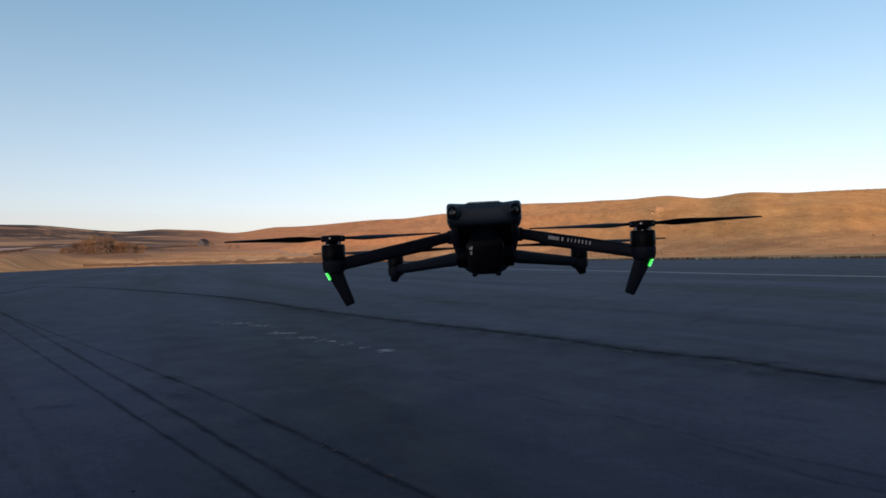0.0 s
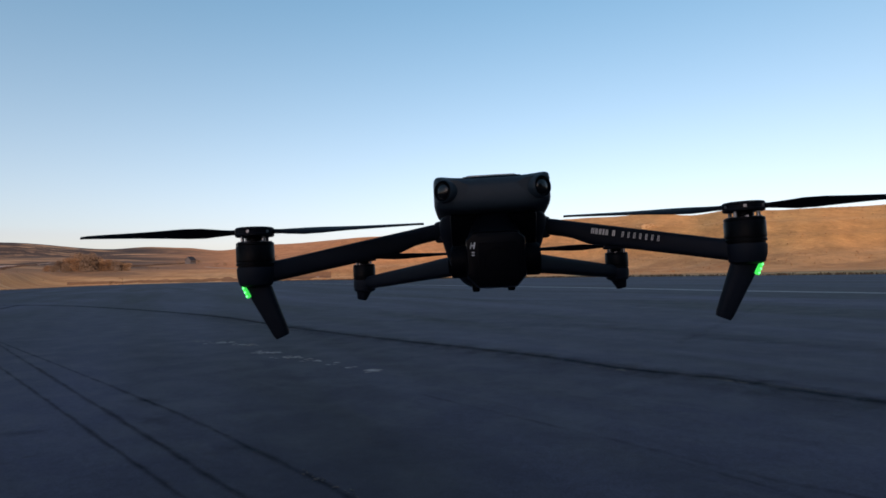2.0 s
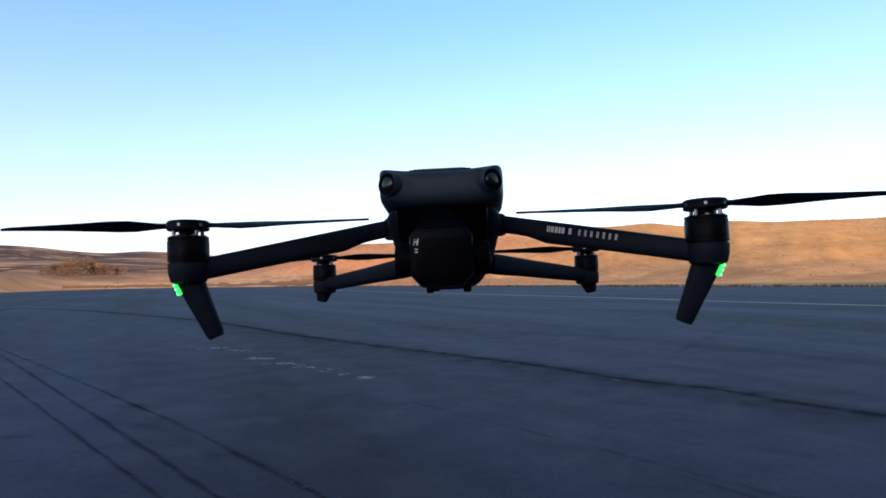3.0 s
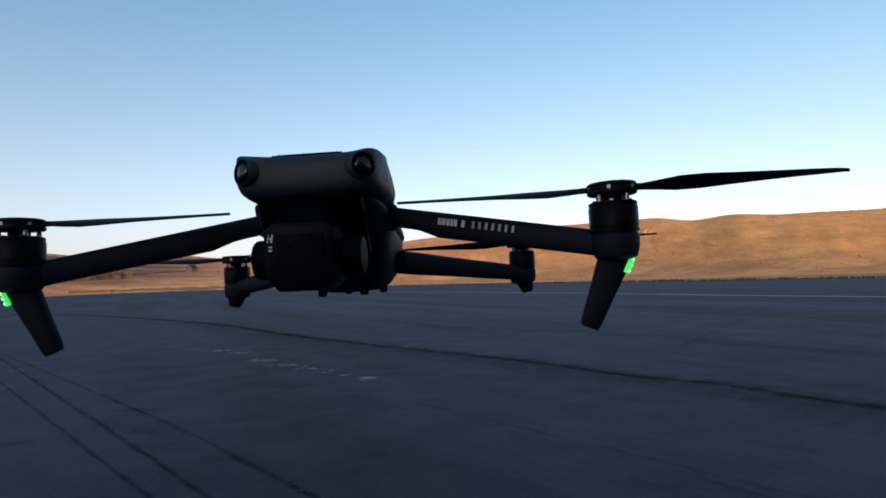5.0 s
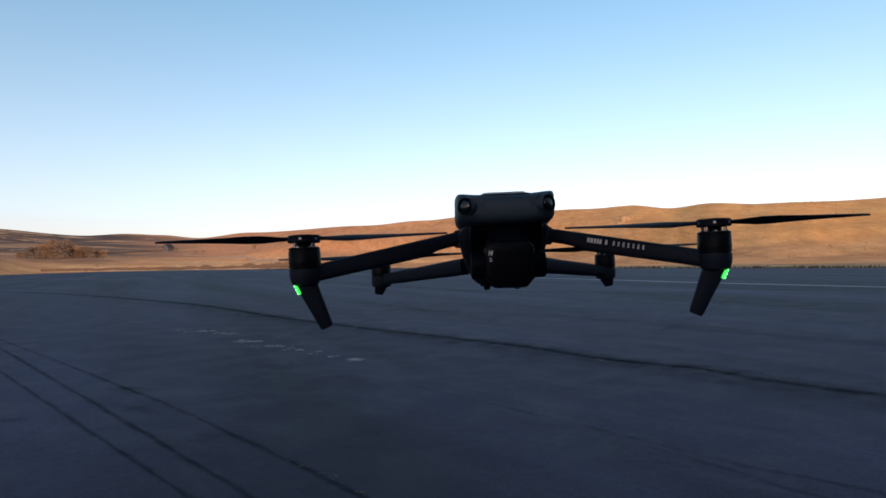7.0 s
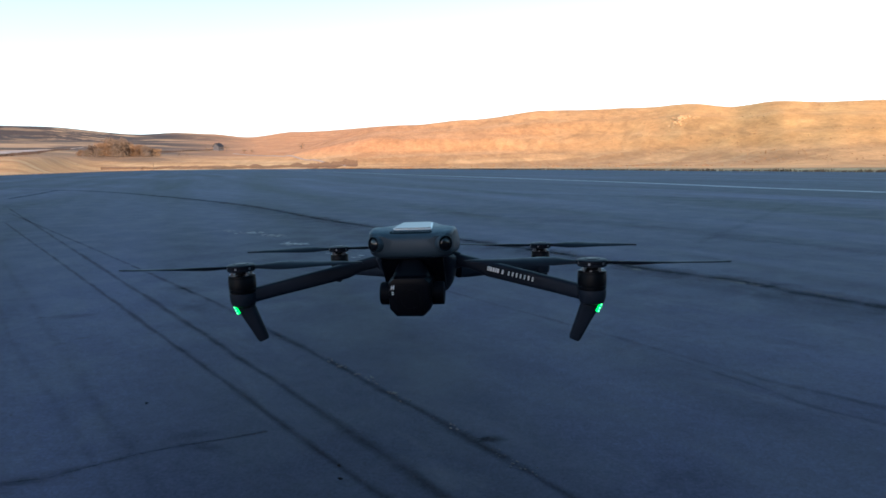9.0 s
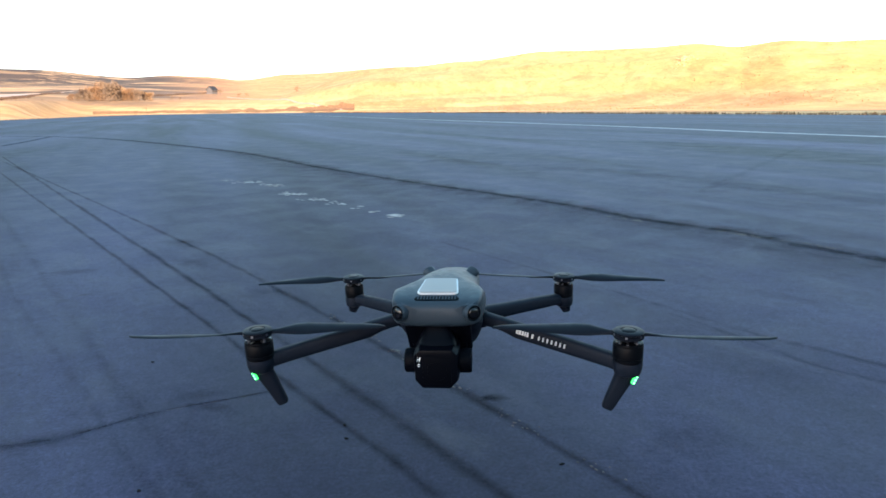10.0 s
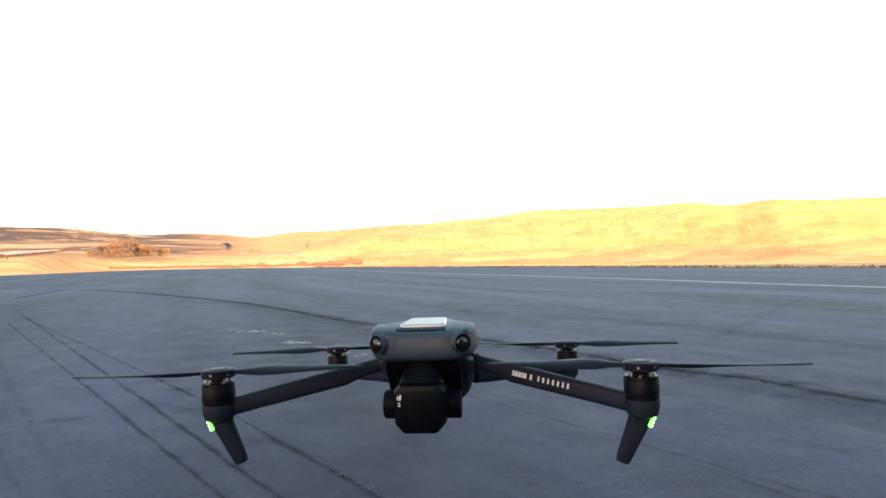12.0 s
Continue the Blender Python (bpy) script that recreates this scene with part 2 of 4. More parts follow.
ASPHALT, CRACK, PAINT, LAND = asphalt_material(), crack_material(), paint_material(), land_material()
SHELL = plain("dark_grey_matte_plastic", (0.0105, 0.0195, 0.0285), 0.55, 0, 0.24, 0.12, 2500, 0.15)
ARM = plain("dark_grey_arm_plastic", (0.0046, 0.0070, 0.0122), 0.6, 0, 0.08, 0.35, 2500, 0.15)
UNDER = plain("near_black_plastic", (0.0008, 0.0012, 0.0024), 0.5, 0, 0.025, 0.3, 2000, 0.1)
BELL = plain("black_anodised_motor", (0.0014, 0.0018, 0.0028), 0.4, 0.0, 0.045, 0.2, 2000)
RING = plain("bare_motor_metal", (0.22, 0.23, 0.25), 0.35, 1.0, 0.5, 0.2, 1500)
BLADE = plain("dark_propeller_plastic", (0.0032, 0.0042, 0.0070), 0.5, 0, 0.07, 0.2, 1500)
LENS = plain("black_lens_glass", (0.002, 0.0024, 0.003), 0.16, 0, 0.4)
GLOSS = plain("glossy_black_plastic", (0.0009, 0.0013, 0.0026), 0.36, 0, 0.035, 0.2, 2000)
STICKER = plain("glossy_pale_film", (0.16, 0.157, 0.152), 0.34, 0, 0.06, 0.0, 20)
BORDER = plain("white_film_border", (0.4, 0.4, 0.4), 0.25, 0, 0.6, 0.05, 300)
PRINT = plain("white_print", (0.5, 0.51, 0.52), 0.5, 0, 0.3, 0.2, 3000)
LED_GREEN = glow("green_light", (0.0, 1.0, 0.12), 0.36)
WEED = plain("dry_brown_weeds", (0.13, 0.075, 0.04), 0.95, 0, 0.05, 0.6, 3)
RUST = plain("rust_red_foliage", (0.14, 0.088, 0.056), 0.9, 0, 0.1, 0.9, 2.5)
DUN = plain("dun_foliage", (0.2, 0.135, 0.085), 0.9, 0, 0.1, 0.9, 2.5)
GREY = plain("grey_bare_twigs", (0.13, 0.1, 0.08), 0.9, 0, 0.1, 0.9, 2.5)
DUSK = plain("dark_brown_foliage", (0.06, 0.042, 0.032), 0.9, 0, 0.1, 0.9, 2.5)
SCRUB = plain("dark_brown_scrub", (0.065, 0.046, 0.038), 0.9, 0, 0.1, 0.6, 0.8)
TRACK = plain("pale_dusty_road", (0.34, 0.26, 0.22), 0.95, 0, 0.1, 0.5, 0.5)
PLOUGHED = plain("dark_ploughed_soil", (0.075, 0.052, 0.043), 0.95, 0, 0.05, 0.7, 0.3)
RUST_FIELD = plain("rust_brown_stubble", (0.235, 0.118, 0.058), 0.95, 0, 0.05, 0.7, 0.4)
LIMEWASH = plain("limewashed_wall", (0.075, 0.075, 0.085), 0.85, 0, 0.2, 0.4, 1.5)
STONE = plain("pale_hill_stone", (0.52, 0.33, 0.17), 0.9, 0, 0.15, 0.5, 1.0)
TUFT = plain("dry_brown_tufts", (0.34, 0.18, 0.085), 0.95, 0, 0.05, 0.6, 0.5)
BARK = plain("grey_bark", (0.1, 0.075, 0.055), 0.9, 0, 0.1, 0.6, 6)
TIMBER = plain("dark_timber", (0.06, 0.045, 0.04), 0.85, 0, 0.2, 0.5, 4)
ROOF = plain("slate_blue_roof", (0.022, 0.026, 0.036), 0.8, 0, 0.1, 0.4, 3)


def stain_material(name="tar_stain", strong=0.85, thin=0.12):
    """Thin film of tar and dirt: it fades out unevenly towards its edges."""
    m, t, b = shader(name, 0.9, 0, 0.03)
    b.inputs["Base Color"].default_value = (0.007, 0.006, 0.006, 1)
    uv = t.nodes.new("ShaderNodeUVMap")
    ax = t.nodes.new("ShaderNodeSeparateXYZ")
    t.links.new(uv.outputs["UV"], ax.inputs["Vector"])
    flank = ramp(t, ax.outputs["X"], [(0.0, 0.0), (0.5, 1.0), (1.0, 0.0)])
    n = noise_node(t, 2.2, 6, 0.7, distort=0.5)
    f = noise_node(t, 45, 4, 0.7)
    a = blend(t, 1.0, flank, ramp(t, n.outputs["Fac"], [(0.36, strong * thin), (0.62, strong)]), "MULTIPLY")
    a = blend(t, 1.0, a, ramp(t, f.outputs["Fac"], [(0.3, 0.5), (0.65, 1.0)]), "MULTIPLY")
    t.links.new(a, b.inputs["Alpha"])
    return m


STAIN = stain_material("tar_stain", 1.0)
SEAM = stain_material("worn_seam_stain", 0.6, 0.4)
FAINT = stain_material("faint_tar_stain", 0.42)
TRACK_LINE = stain_material("tarred_wheel_line", 0.62, 0.35)
TRACE = stain_material("barely_dark_stain", 0.2)
BAND = stain_material("soft_dark_band", 0.24, 0.5)
LINE = plain("white_line_paint", (0.3, 0.3, 0.295), 0.75, 0, 0.2, 0.7, 2.0)
CHIP = plain("pale_broken_asphalt", (0.055, 0.05, 0.05), 0.9, 0, 0.2, 0.6, 60)
POST = plain("weathered_post", (0.1, 0.06, 0.04), 0.8, 0, 0.2, 0.5, 8)


# ---------------------------------------------------------------- mesh helpers
def smooth(bm, angle=40):
    for f in bm.faces:
        f.smooth = True
    lim = radians(angle)
    for e in bm.edges:
        if len(e.link_faces) == 2 and e.calc_face_angle(0) > lim:
            e.smooth = False


def part(name, bm, material, parent=None, label="", angle=40):
    me = bpy.data.meshes.new(name)
    bmesh.ops.recalc_face_normals(bm, faces=bm.faces)
    smooth(bm, angle)
    bm.to_mesh(me)
    bm.free()
    me.materials.append(material)
    ob = new(name, me)
    if parent:
        ob.parent = parent
    if label:
        ob["label"] = label
    return ob


def ring_loft(rings, close=True):
    """A skin over rings of equal length."""
    bm = bmesh.new()
    rows = [[bm.verts.new(p) for p in r] for r in rings]
    n = len(rows[0])
    for a, b in zip(rows, rows[1:]):
        for i in range(n):
            bm.faces.new((a[i], a[(i + 1) % n], b[(i + 1) % n], b[i]))
    if close:
        bm.faces.new(rows[0])
        bm.faces.new(rows[-1])
    return bm


def squircle(n, e):
    out = []
    for i in range(n):
        a = 2 * math.pi * (i + 0.5) / n
        c, s = math.cos(a), math.sin(a)
        out.append((math.copysign(abs(c) ** (2 / e), c), math.copysign(abs(s) ** (2 / e), s)))
    return out


def tube(stations, n=20, e=2.6):
    """Rounded beam: stations of (centre, half side, half up) with the sides square to the run on the plan."""
    rings = []
    prof = squircle(n, e)
    pts = [Vector(s[0]) for s in stations]
    for k, (c, hw, hh) in enumerate(stations):
        d = pts[min(k + 1, len(pts) - 1)] - pts[max(k - 1, 0)]
        d.normalize()
        up = Vector((0, 0, 1)) if abs(d.z) < 0.75 else Vector((0, -1, 0))
        side = d.cross(up).normalized()
        up = side.cross(d).normalized()
        rings.append([Vector(c) + side * (x * hw) + up * (y * hh) for x, y in prof])
    return ring_loft(rings)


def lathe(profile, centre=(0, 0, 0), n=28, turn=None):
    """Profile of (radius, height), turned about z, then laid by the 3x3 turn."""
    rings = []
    for r, h in profile:
        rings.append([Vector((r * math.cos(2 * math.pi * i / n), r * math.sin(2 * math.pi * i / n), h)) for i in range(n)])
    if turn:
        rings = [[turn @ p for p in r] for r in rings]
    c = Vector(centre)
    return ring_loft([[p + c for p in r] for r in rings])


def block(bm, centre, half, turn=None, bevel=0.0):
    r = bmesh.ops.create_cube(bm, size=1)
    for v in r["verts"]:
        p = Vector((v.co.x * 2 * half[0], v.co.y * 2 * half[1], v.co.z * 2 * half[2]))
        v.co = (turn @ p if turn else p) + Vector(centre)
    if bevel:
        es = list({e for v in r["verts"] for e in v.link_edges})
        bmesh.ops.bevel(bm, geom=es, offset=bevel, segments=2, profile=0.6, affect="EDGES")
    return bm


def lerp_table(table, x):
    if x <= table[0][0]:
        return table[0][1]
    for (a, va), (b, vb) in zip(table, table[1:]):
        if x <= b:
            k = (x - a) / (b - a)
            k = k * k * (3 - 2 * k)
            return va + (vb - va) * k
    return table[-1][1]


def step(a, b, x):
    k = min(1.0, max(0.0, (x - a) / (b - a)))
    return k * k * (3 - 2 * k)


# ---------------------------------------------------------------- the land
EYE = 1.65
SKYLINE = [(-75, 0.05), (-50, 0.058), (-35, 0.0573), (-28, 0.0485), (-25, 0.0518), (-22.3, 0.0503), (-19.3, 0.0458), (-15, 0.0546),
           (-4.5, 0.0653), (0.9, 0.0728), (8, 0.0843), (16.7, 0.0853), (20.6, 0.088), (23.9, 0.0811), (27, 0.0861),
           (31, 0.0812), (37, 0.0786), (55, 0.085), (80, 0.06)]
# heights of the added shading ridge, fitted to the outline of the apron
SHADE_RIDGE_U = [(-200, 60.0), (-90, 72.0), (-62, 98.0), (-38, 132.0), (-18, 164.0), (0, 187.0), (50, 188.0), (85, 175.0), (120, 152.0), (138, 141.0), (160, 98.0), (200, 82.0), (330, 70.0)]
BACK = 300.0


def land_height(x, y):
    r = math.hypot(x, y)
    a = math.degrees(math.atan2(x, y))
    z = -0.06
    front = 1 - step(78, 105, abs(a))
    if r > 150 and front > 0:
        e = lerp_table(SKYLINE, a)
        wob = noise.noise(Vector((x / 160, y / 160, 3.1)))
        spur = noise.noise(Vector((a / 2.6 + r / 700, r / 600, 7.7))) + 0.4 * noise.noise(Vector((a / 0.9 + r / 300, r / 260, 2.2)))
        # far slopes beyond the valley
        s = 430 - 190 * (1 - step(-37, -31, a))
        far = [(s, -1.71 / s), (s * 1.5, 0.0163), (1000, 0.0255), (1600, 0.036 + 0.003 * wob), (2500, e), (3300, e * 0.7), (4600, e * 0.2)]
        if r > s:
            z = max(z, (EYE + r * lerp_table(far, r)) * front - 0.06 * (1 - front))
        # the near hill, which comes closer as it runs on
        near = step(-23, -7, a)
        s = 430 - 120 * step(8, 34, a)
        hill = [(s, -1.71 / s), (s * 1.1, 0.0005), (s * 1.25, 0.017 + 0.0012 * spur), (s * 1.42, 0.044 + 0.002 * spur), (s * 1.6, e * 0.8 + 0.0016 * spur), (s * 1.85, e), (s * 2.8, e * 0.6), (3200, e * 0.2)]
        if r > s and near > 0:
            h = EYE + r * lerp_table(hill, r)
            k = min(1.0, max(0.0, (h - EYE) / (r * e)))
            fold = noise.noise(Vector((a / 4.2 + r / 420, r / 330, 4.6))) + 0.5 * noise.noise(Vector((a / 1.8 - r / 300, r / 170, 1.9)))
            h += (0.02 * max(0.0, h - 6)) * noise.noise(Vector((x / 45, y / 45, 0.4))) + 0.16 * h * k * (1 - k) * fold * (1 if r < s * 1.85 else 0)
            z = max(z, h * near * front - 0.06 * (1 - front))
    # unseen ridge added behind the camera, shaped so that its shade covers the apron
    b = -(x * SUN_WAY.x + y * SUN_WAY.y)
    u = x * SIDE.x + y * SIDE.y
    if b > 90:
        h = lerp_table(SHADE_RIDGE_U, u) * (step(90, BACK, b) if b < BACK else 1 - 0.5 * step(BACK, 900, b))
        z = max(z, h)
    return z


def build_ground():
    az = [i * 0.3 for i in range(-150, 151)] + [45 + i * 1.25 for i in range(1, 216)]
    radii = [0.0]
    r = 12.0
    while r < 5200:
        radii.append(r)
        r *= 1.055 if r > 1000 else 1.03 if r > 280 else 1.055 if r > 150 else 1.12
    bm = bmesh.new()
    centre = bm.verts.new((0, 0, -0.06))
    prev = None
    for r in radii[1:]:
        row = []
        for d in az:
            x, y = r * math.sin(radians(d)), r * math.cos(radians(d))
            row.append(bm.verts.new((x, y, land_height(x, y))))
        n = len(row)
        for i in range(n):
            j = (i + 1) % n
            if prev:
                bm.faces.new((prev[i], prev[j], row[j], row[i]))
            else:
                bm.faces.new((centre, row[j], row[i]))
        prev = row
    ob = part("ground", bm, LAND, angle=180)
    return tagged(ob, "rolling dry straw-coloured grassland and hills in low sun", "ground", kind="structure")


build_ground()


def build_pavement():
    edge = [(205, -185), (67, 91), (3, 224), (-58, 330), (-100, 392), (-150, 408), (-196, 386), (-178, 292), (-132, 178), (-95, 20), (-70, -180)]
    bm = bmesh.new()
    top = []
    n = len(edge)
    for i in range(n):
        p, q = Vector(edge[i]), Vector(edge[(i + 1) % n])
        m = max(1, int((q - p).length / 6))
        for k in range(m):
            w = p.lerp(q, k / m)
            j = 0.5 * noise.noise(Vector((w.x / 9, w.y / 9, 5)))
            top.append(bm.verts.new((w.x + j, w.y + j, 0.0)))
    f = bm.faces.new(top)
    r = bmesh.ops.extrude_face_region(bm, geom=[f])
    for v in r["geom"]:
        if isinstance(v, bmesh.types.BMVert):
            v.co.z -= 0.3
    bmesh.ops.triangulate(bm, faces=[g for g in bm.faces if len(g.verts) > 4])
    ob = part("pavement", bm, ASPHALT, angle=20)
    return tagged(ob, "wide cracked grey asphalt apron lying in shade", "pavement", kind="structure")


PAVEMENT = build_pavement()


def ribbon(name, points, width, material, wobble=0.5, ragged=0.5, step_len=0.12, thick=0.006, seed=0.0, label=""):
    """A ragged strip with low rounded flanks along a line on the pavement."""
    pts = [Vector((p[0], p[1], 0)) for p in points]
    line = []
    for i in range(len(pts) - 1):
        p0, p1, p2, p3 = pts[max(i - 1, 0)], pts[i], pts[i + 1], pts[min(i + 2, len(pts) - 1)]
        m = max(2, int((p2 - p1).length / (step_len * (1 + p1.length / 12))))
        for k in range(m):
            t = k / m
            line.append(0.5 * ((2 * p1) + (p2 - p0) * t + (2 * p0 - 5 * p1 + 4 * p2 - p3) * t * t + (3 * p1 - p0 - 3 * p2 + p3) * t ** 3))
    line.append(pts[-1])
    bm = bmesh.new()
    uv = bm.loops.layers.uv.new("UVMap")
    prev = None
    for k, p in enumerate(line):
        d = (line[min(k + 1, len(line) - 1)] - line[max(k - 1, 0)]).normalized()
        s = Vector((d.y, -d.x, 0))
        q = Vector((p.x * 0.9, p.y * 0.9, seed))
        c = p + s * wobble * width * (noise.noise(q * 1.3) + 0.5 * noise.noise(q * 4.1)) / (1 + p.length / 20)
        a = width * (0.5 + ragged * noise.noise(q * 3.0 + Vector((0, 0, 9))) + 0.5 * ragged * noise.noise(q * 11))
        b = width * (0.5 + ragged * noise.noise(q * 3.0 + Vector((0, 0, 19))) + 0.5 * ragged * noise.noise(q * 12))
        a, b = max(a, width * 0.06), max(b, width * 0.06)
        row = [bm.verts.new(v) for v in (c - s * a + Vector((0, 0, 0.001)), c - s * a * 0.7 + Vector((0, 0, thick)), c + s * b * 0.7 + Vector((0, 0, thick)), c + s * b + Vector((0, 0, 0.001)))]
        if prev:
            for i in range(3):
                f = bm.faces.new((prev[i], prev[i + 1], row[i + 1], row[i]))
                for lp, (u, v) in zip(f.loops, ((i, 0), (i + 1, 0), (i + 1, 1), (i, 1))):
                    lp[uv].uv = ((0.0, 0.15, 0.85, 1.0)[u], v)
        prev = row
    return part(name, bm, material, PAVEMENT, label)


# long cracks: a dark ragged core in a wider stain that the tar and dirt have left
def crack(points, core, stain, film, seed, ragged=0.9, wobble=0.35):
    ribbon("stain", points, stain, film, 0.08, 0.35, 0.05, 0.0015, seed + 1, "dull dark stain along a crack")
    if core:
        ribbon("crack", points, core, film, wobble, ragged, 0.02, 0.0028, seed, "dark ragged crack in the asphalt")


crack([(-38.4, 50.7), (-33.2, 49.2), (-24.3, 42.8), (-11.1, 29.2), (-4.64, 20.3), (-1.51, 16.3), (1.82, 12.35), (3.17, 10.3), (4.21, 9.19), (4.77, 8.2), (5.34, 7.4), (7.2, 5.2), (9.5, 2.6)], 0.3, 1.0, SEAM, 0.0, 0.1, 0.12)
crack([(-12.4, 29.9), (-5.6, 20.6), (-2.3, 16.2), (1.15, 12.2), (2.6, 10.2), (3.65, 9.1), (4.3, 8.1), (4.9, 7.2), (6.9, 4.9)], 0, 2.1, BAND, 48.1)
crack([(-27.1, 35.7), (-29.6, 41.5), (-33.2, 49.2)], 0.25, 0.7, SEAM, 3.7, 0.1, 0.12)
crack([(-18.45, 24.25), (-4.8, 9.59), (-1.75, 6.13), (-0.41, 4.53), (0.34, 3.58), (0.85, 2.92), (1.23, 2.43), (1.56, 2.04), (1.9, 1.7)], 0, 0.1, TRACK_LINE, 7.4)
crack([(-20.31, 26.75), (-4.93, 8.92), (-2.13, 5.66), (-0.93, 4.24), (-0.24, 3.42), (0.21, 2.86), (0.54, 2.43), (0.79, 2.09), (1.0, 1.8)], 0, 0.11, TRACK_LINE, 11.1)
crack([(-14.96, 19.53), (-4.08, 7.33), (-1.81, 4.78), (-0.79, 3.63), (-0.2, 2.95), (0.19, 2.47), (0.48, 2.1), (0.7, 1.8)], 0, 0.085, TRACK_LINE, 14.8)
crack([(-2.9, 3.16), (-2.59, 3.22), (-2.31, 3.3), (-2.07, 3.48), (-1.81, 3.66), (-1.52, 3.78), (-1.22, 3.92)], 0.02, 0.09, FAINT, 18.5)
crack([(-0.18, 8.6), (0.5, 7.7), (1.95, 5.8), (2.6, 4.9), (3.2, 4.3), (4.4, 3.0)], 0, 0.11, FAINT, 22.2)
crack([(-8.9, 11.5), (-4.35, 6.3), (-2.3, 3.95), (-1.24, 2.77), (-0.9, 2.35)], 0, 0.16, TRACE, 29.6)
crack([(2.04, 5.49), (2.43, 4.83), (2.65, 4.4), (3.01, 4.03), (3.6, 3.3)], 0, 0.09, FAINT, 33.3)
crack([(-2.0, 41.0), (2.9, 37.2), (11.4, 31.3), (18.7, 26.9), (27.0, 22.0)], 0, 1.3, BAND, 37.0)
crack([(-1.0, 22.5), (2.9, 19.4), (5.7, 16.9), (7.3, 13.9), (8.3, 11.7), (11.0, 8.0)], 0, 2.0, BAND, 40.7)
crack([(5.4, 13.4), (6.1, 14.4), (10.2, 20.2), (16.0, 28.4)], 0, 0.35, TRACE, 44.4)
crack([(-6.2, 7.9), (-4.6, 6.05), (-3.3, 4.7), (-2.4, 3.75), (-1.75, 3.05), (-1.3, 2.6)], 0, 0.09, TRACE, 25.9)

ribbon("edge_line", [(-75, 264), (-8.94, 111.8), (14.4, 59.8), (20.7, 42.6), (24.84, 33.6), (60, -42)], 0.6, LINE, 0.02, 0.08, 0.4, 0.004, 2.0, "long worn white painted line")


def flakes(name, x, y, length, width, turn, count, seed, material, label, size=0.09, tall=0.005):
    """Remains of a patch: many small ragged pieces over an oblong."""
    rnd = random.Random(seed)
    bm = bmesh.new()
    rot = Matrix.Rotation(turn, 3, "Z")
    for _ in range(count):
        p = rot @ Vector((rnd.gauss(0, length / 2.6), rnd.gauss(0, width / 2.6), 0)) + Vector((x, y, 0))
        r = size * rnd.uniform(0.4, 1.3)
        n = rnd.randint(5, 8)
        lift = tall * rnd.uniform(0.8, 1.2)
        top, low = [], []
        for i in range(n):
            a = 2 * math.pi * i / n
            q = rot @ Vector((math.cos(a) * r * rnd.uniform(0.6, 1.7), math.sin(a) * r * rnd.uniform(0.35, 0.8), 0)) + p
            top.append(bm.verts.new((q.x, q.y, lift)))
            low.append(bm.verts.new((q.x + (q.x - p.x) * 0.05, q.y + (q.y - p.y) * 0.05, 0.0005)))
        bm.faces.new(top)
        for i in range(n):
            bm.faces.new((low[i], low[(i + 1) % n], top[(i + 1) % n], top[i]))
    return part(name, bm, material, PAVEMENT, label)


for k, (x, y, ln, wd, cnt) in enumerate([(-6.35, 16.6, 0.3, 0.3, 8), (-5.55, 16.1, 0.6, 0.3, 30), (-4.7, 15.5, 0.5, 0.3, 34), (-3.76, 13.8, 0.45, 0.25, 34), (-2.95, 12.85, 0.5, 0.2, 22),
                                         (-2.45, 12.3, 0.3, 0.2, 8), (-1.95, 11.8, 0.4, 0.4, 3), (-1.5, 11.2, 0.2, 0.2, 4), (-1.06, 10.8, 0.22, 0.2, 14)]):
    flakes("paint_mark", x, y, ln, wd, radians(-20), cnt, 40 + k, PAINT, "worn flakes of white road paint", 0.052)


def blotch(x, y, length, width, turn, seed, material):
    """A thin dark spill that fades towards a ragged rim."""
    bm = bmesh.new()
    uv = bm.loops.layers.uv.new("UVMap")
    rot = Matrix.Rotation(turn, 3, "Z")
    n = 28
    rings = []
    for k in (1, 2, 3):
        row = []
        for i in range(n):
            a = 2 * math.pi * i / n
            r = 0.5 * k / 3 * (1 + 0.7 * noise.noise(Vector((math.cos(a) * 1.3, math.sin(a) * 1.3, seed))) * k / 3)
            p = rot @ Vector((math.cos(a) * r * length, math.sin(a) * r * width, 0))
            row.append(bm.verts.new((x + p.x, y + p.y, 0.0022)))
        rings.append(row)
    mid = bm.verts.new((x, y, 0.0022))

    def face(vs, us):
        f = bm.faces.new(vs)
        for lp, u in zip(f.loops, us):
            lp[uv].uv = (u, 0.5)

    for i in range(n):
        j = (i + 1) % n
        face((mid, rings[0][i], rings[0][j]), (0.5, 0.34, 0.34))
        face((rings[0][i], rings[1][i], rings[1][j], rings[0][j]), (0.34, 0.17, 0.17, 0.34))
        face((rings[1][i], rings[2][i], rings[2][j], rings[1][j]), (0.17, 0.0, 0.0, 0.17))
    return part("tar_spot", bm, material, PAVEMENT, "dark tar spot on the asphalt")


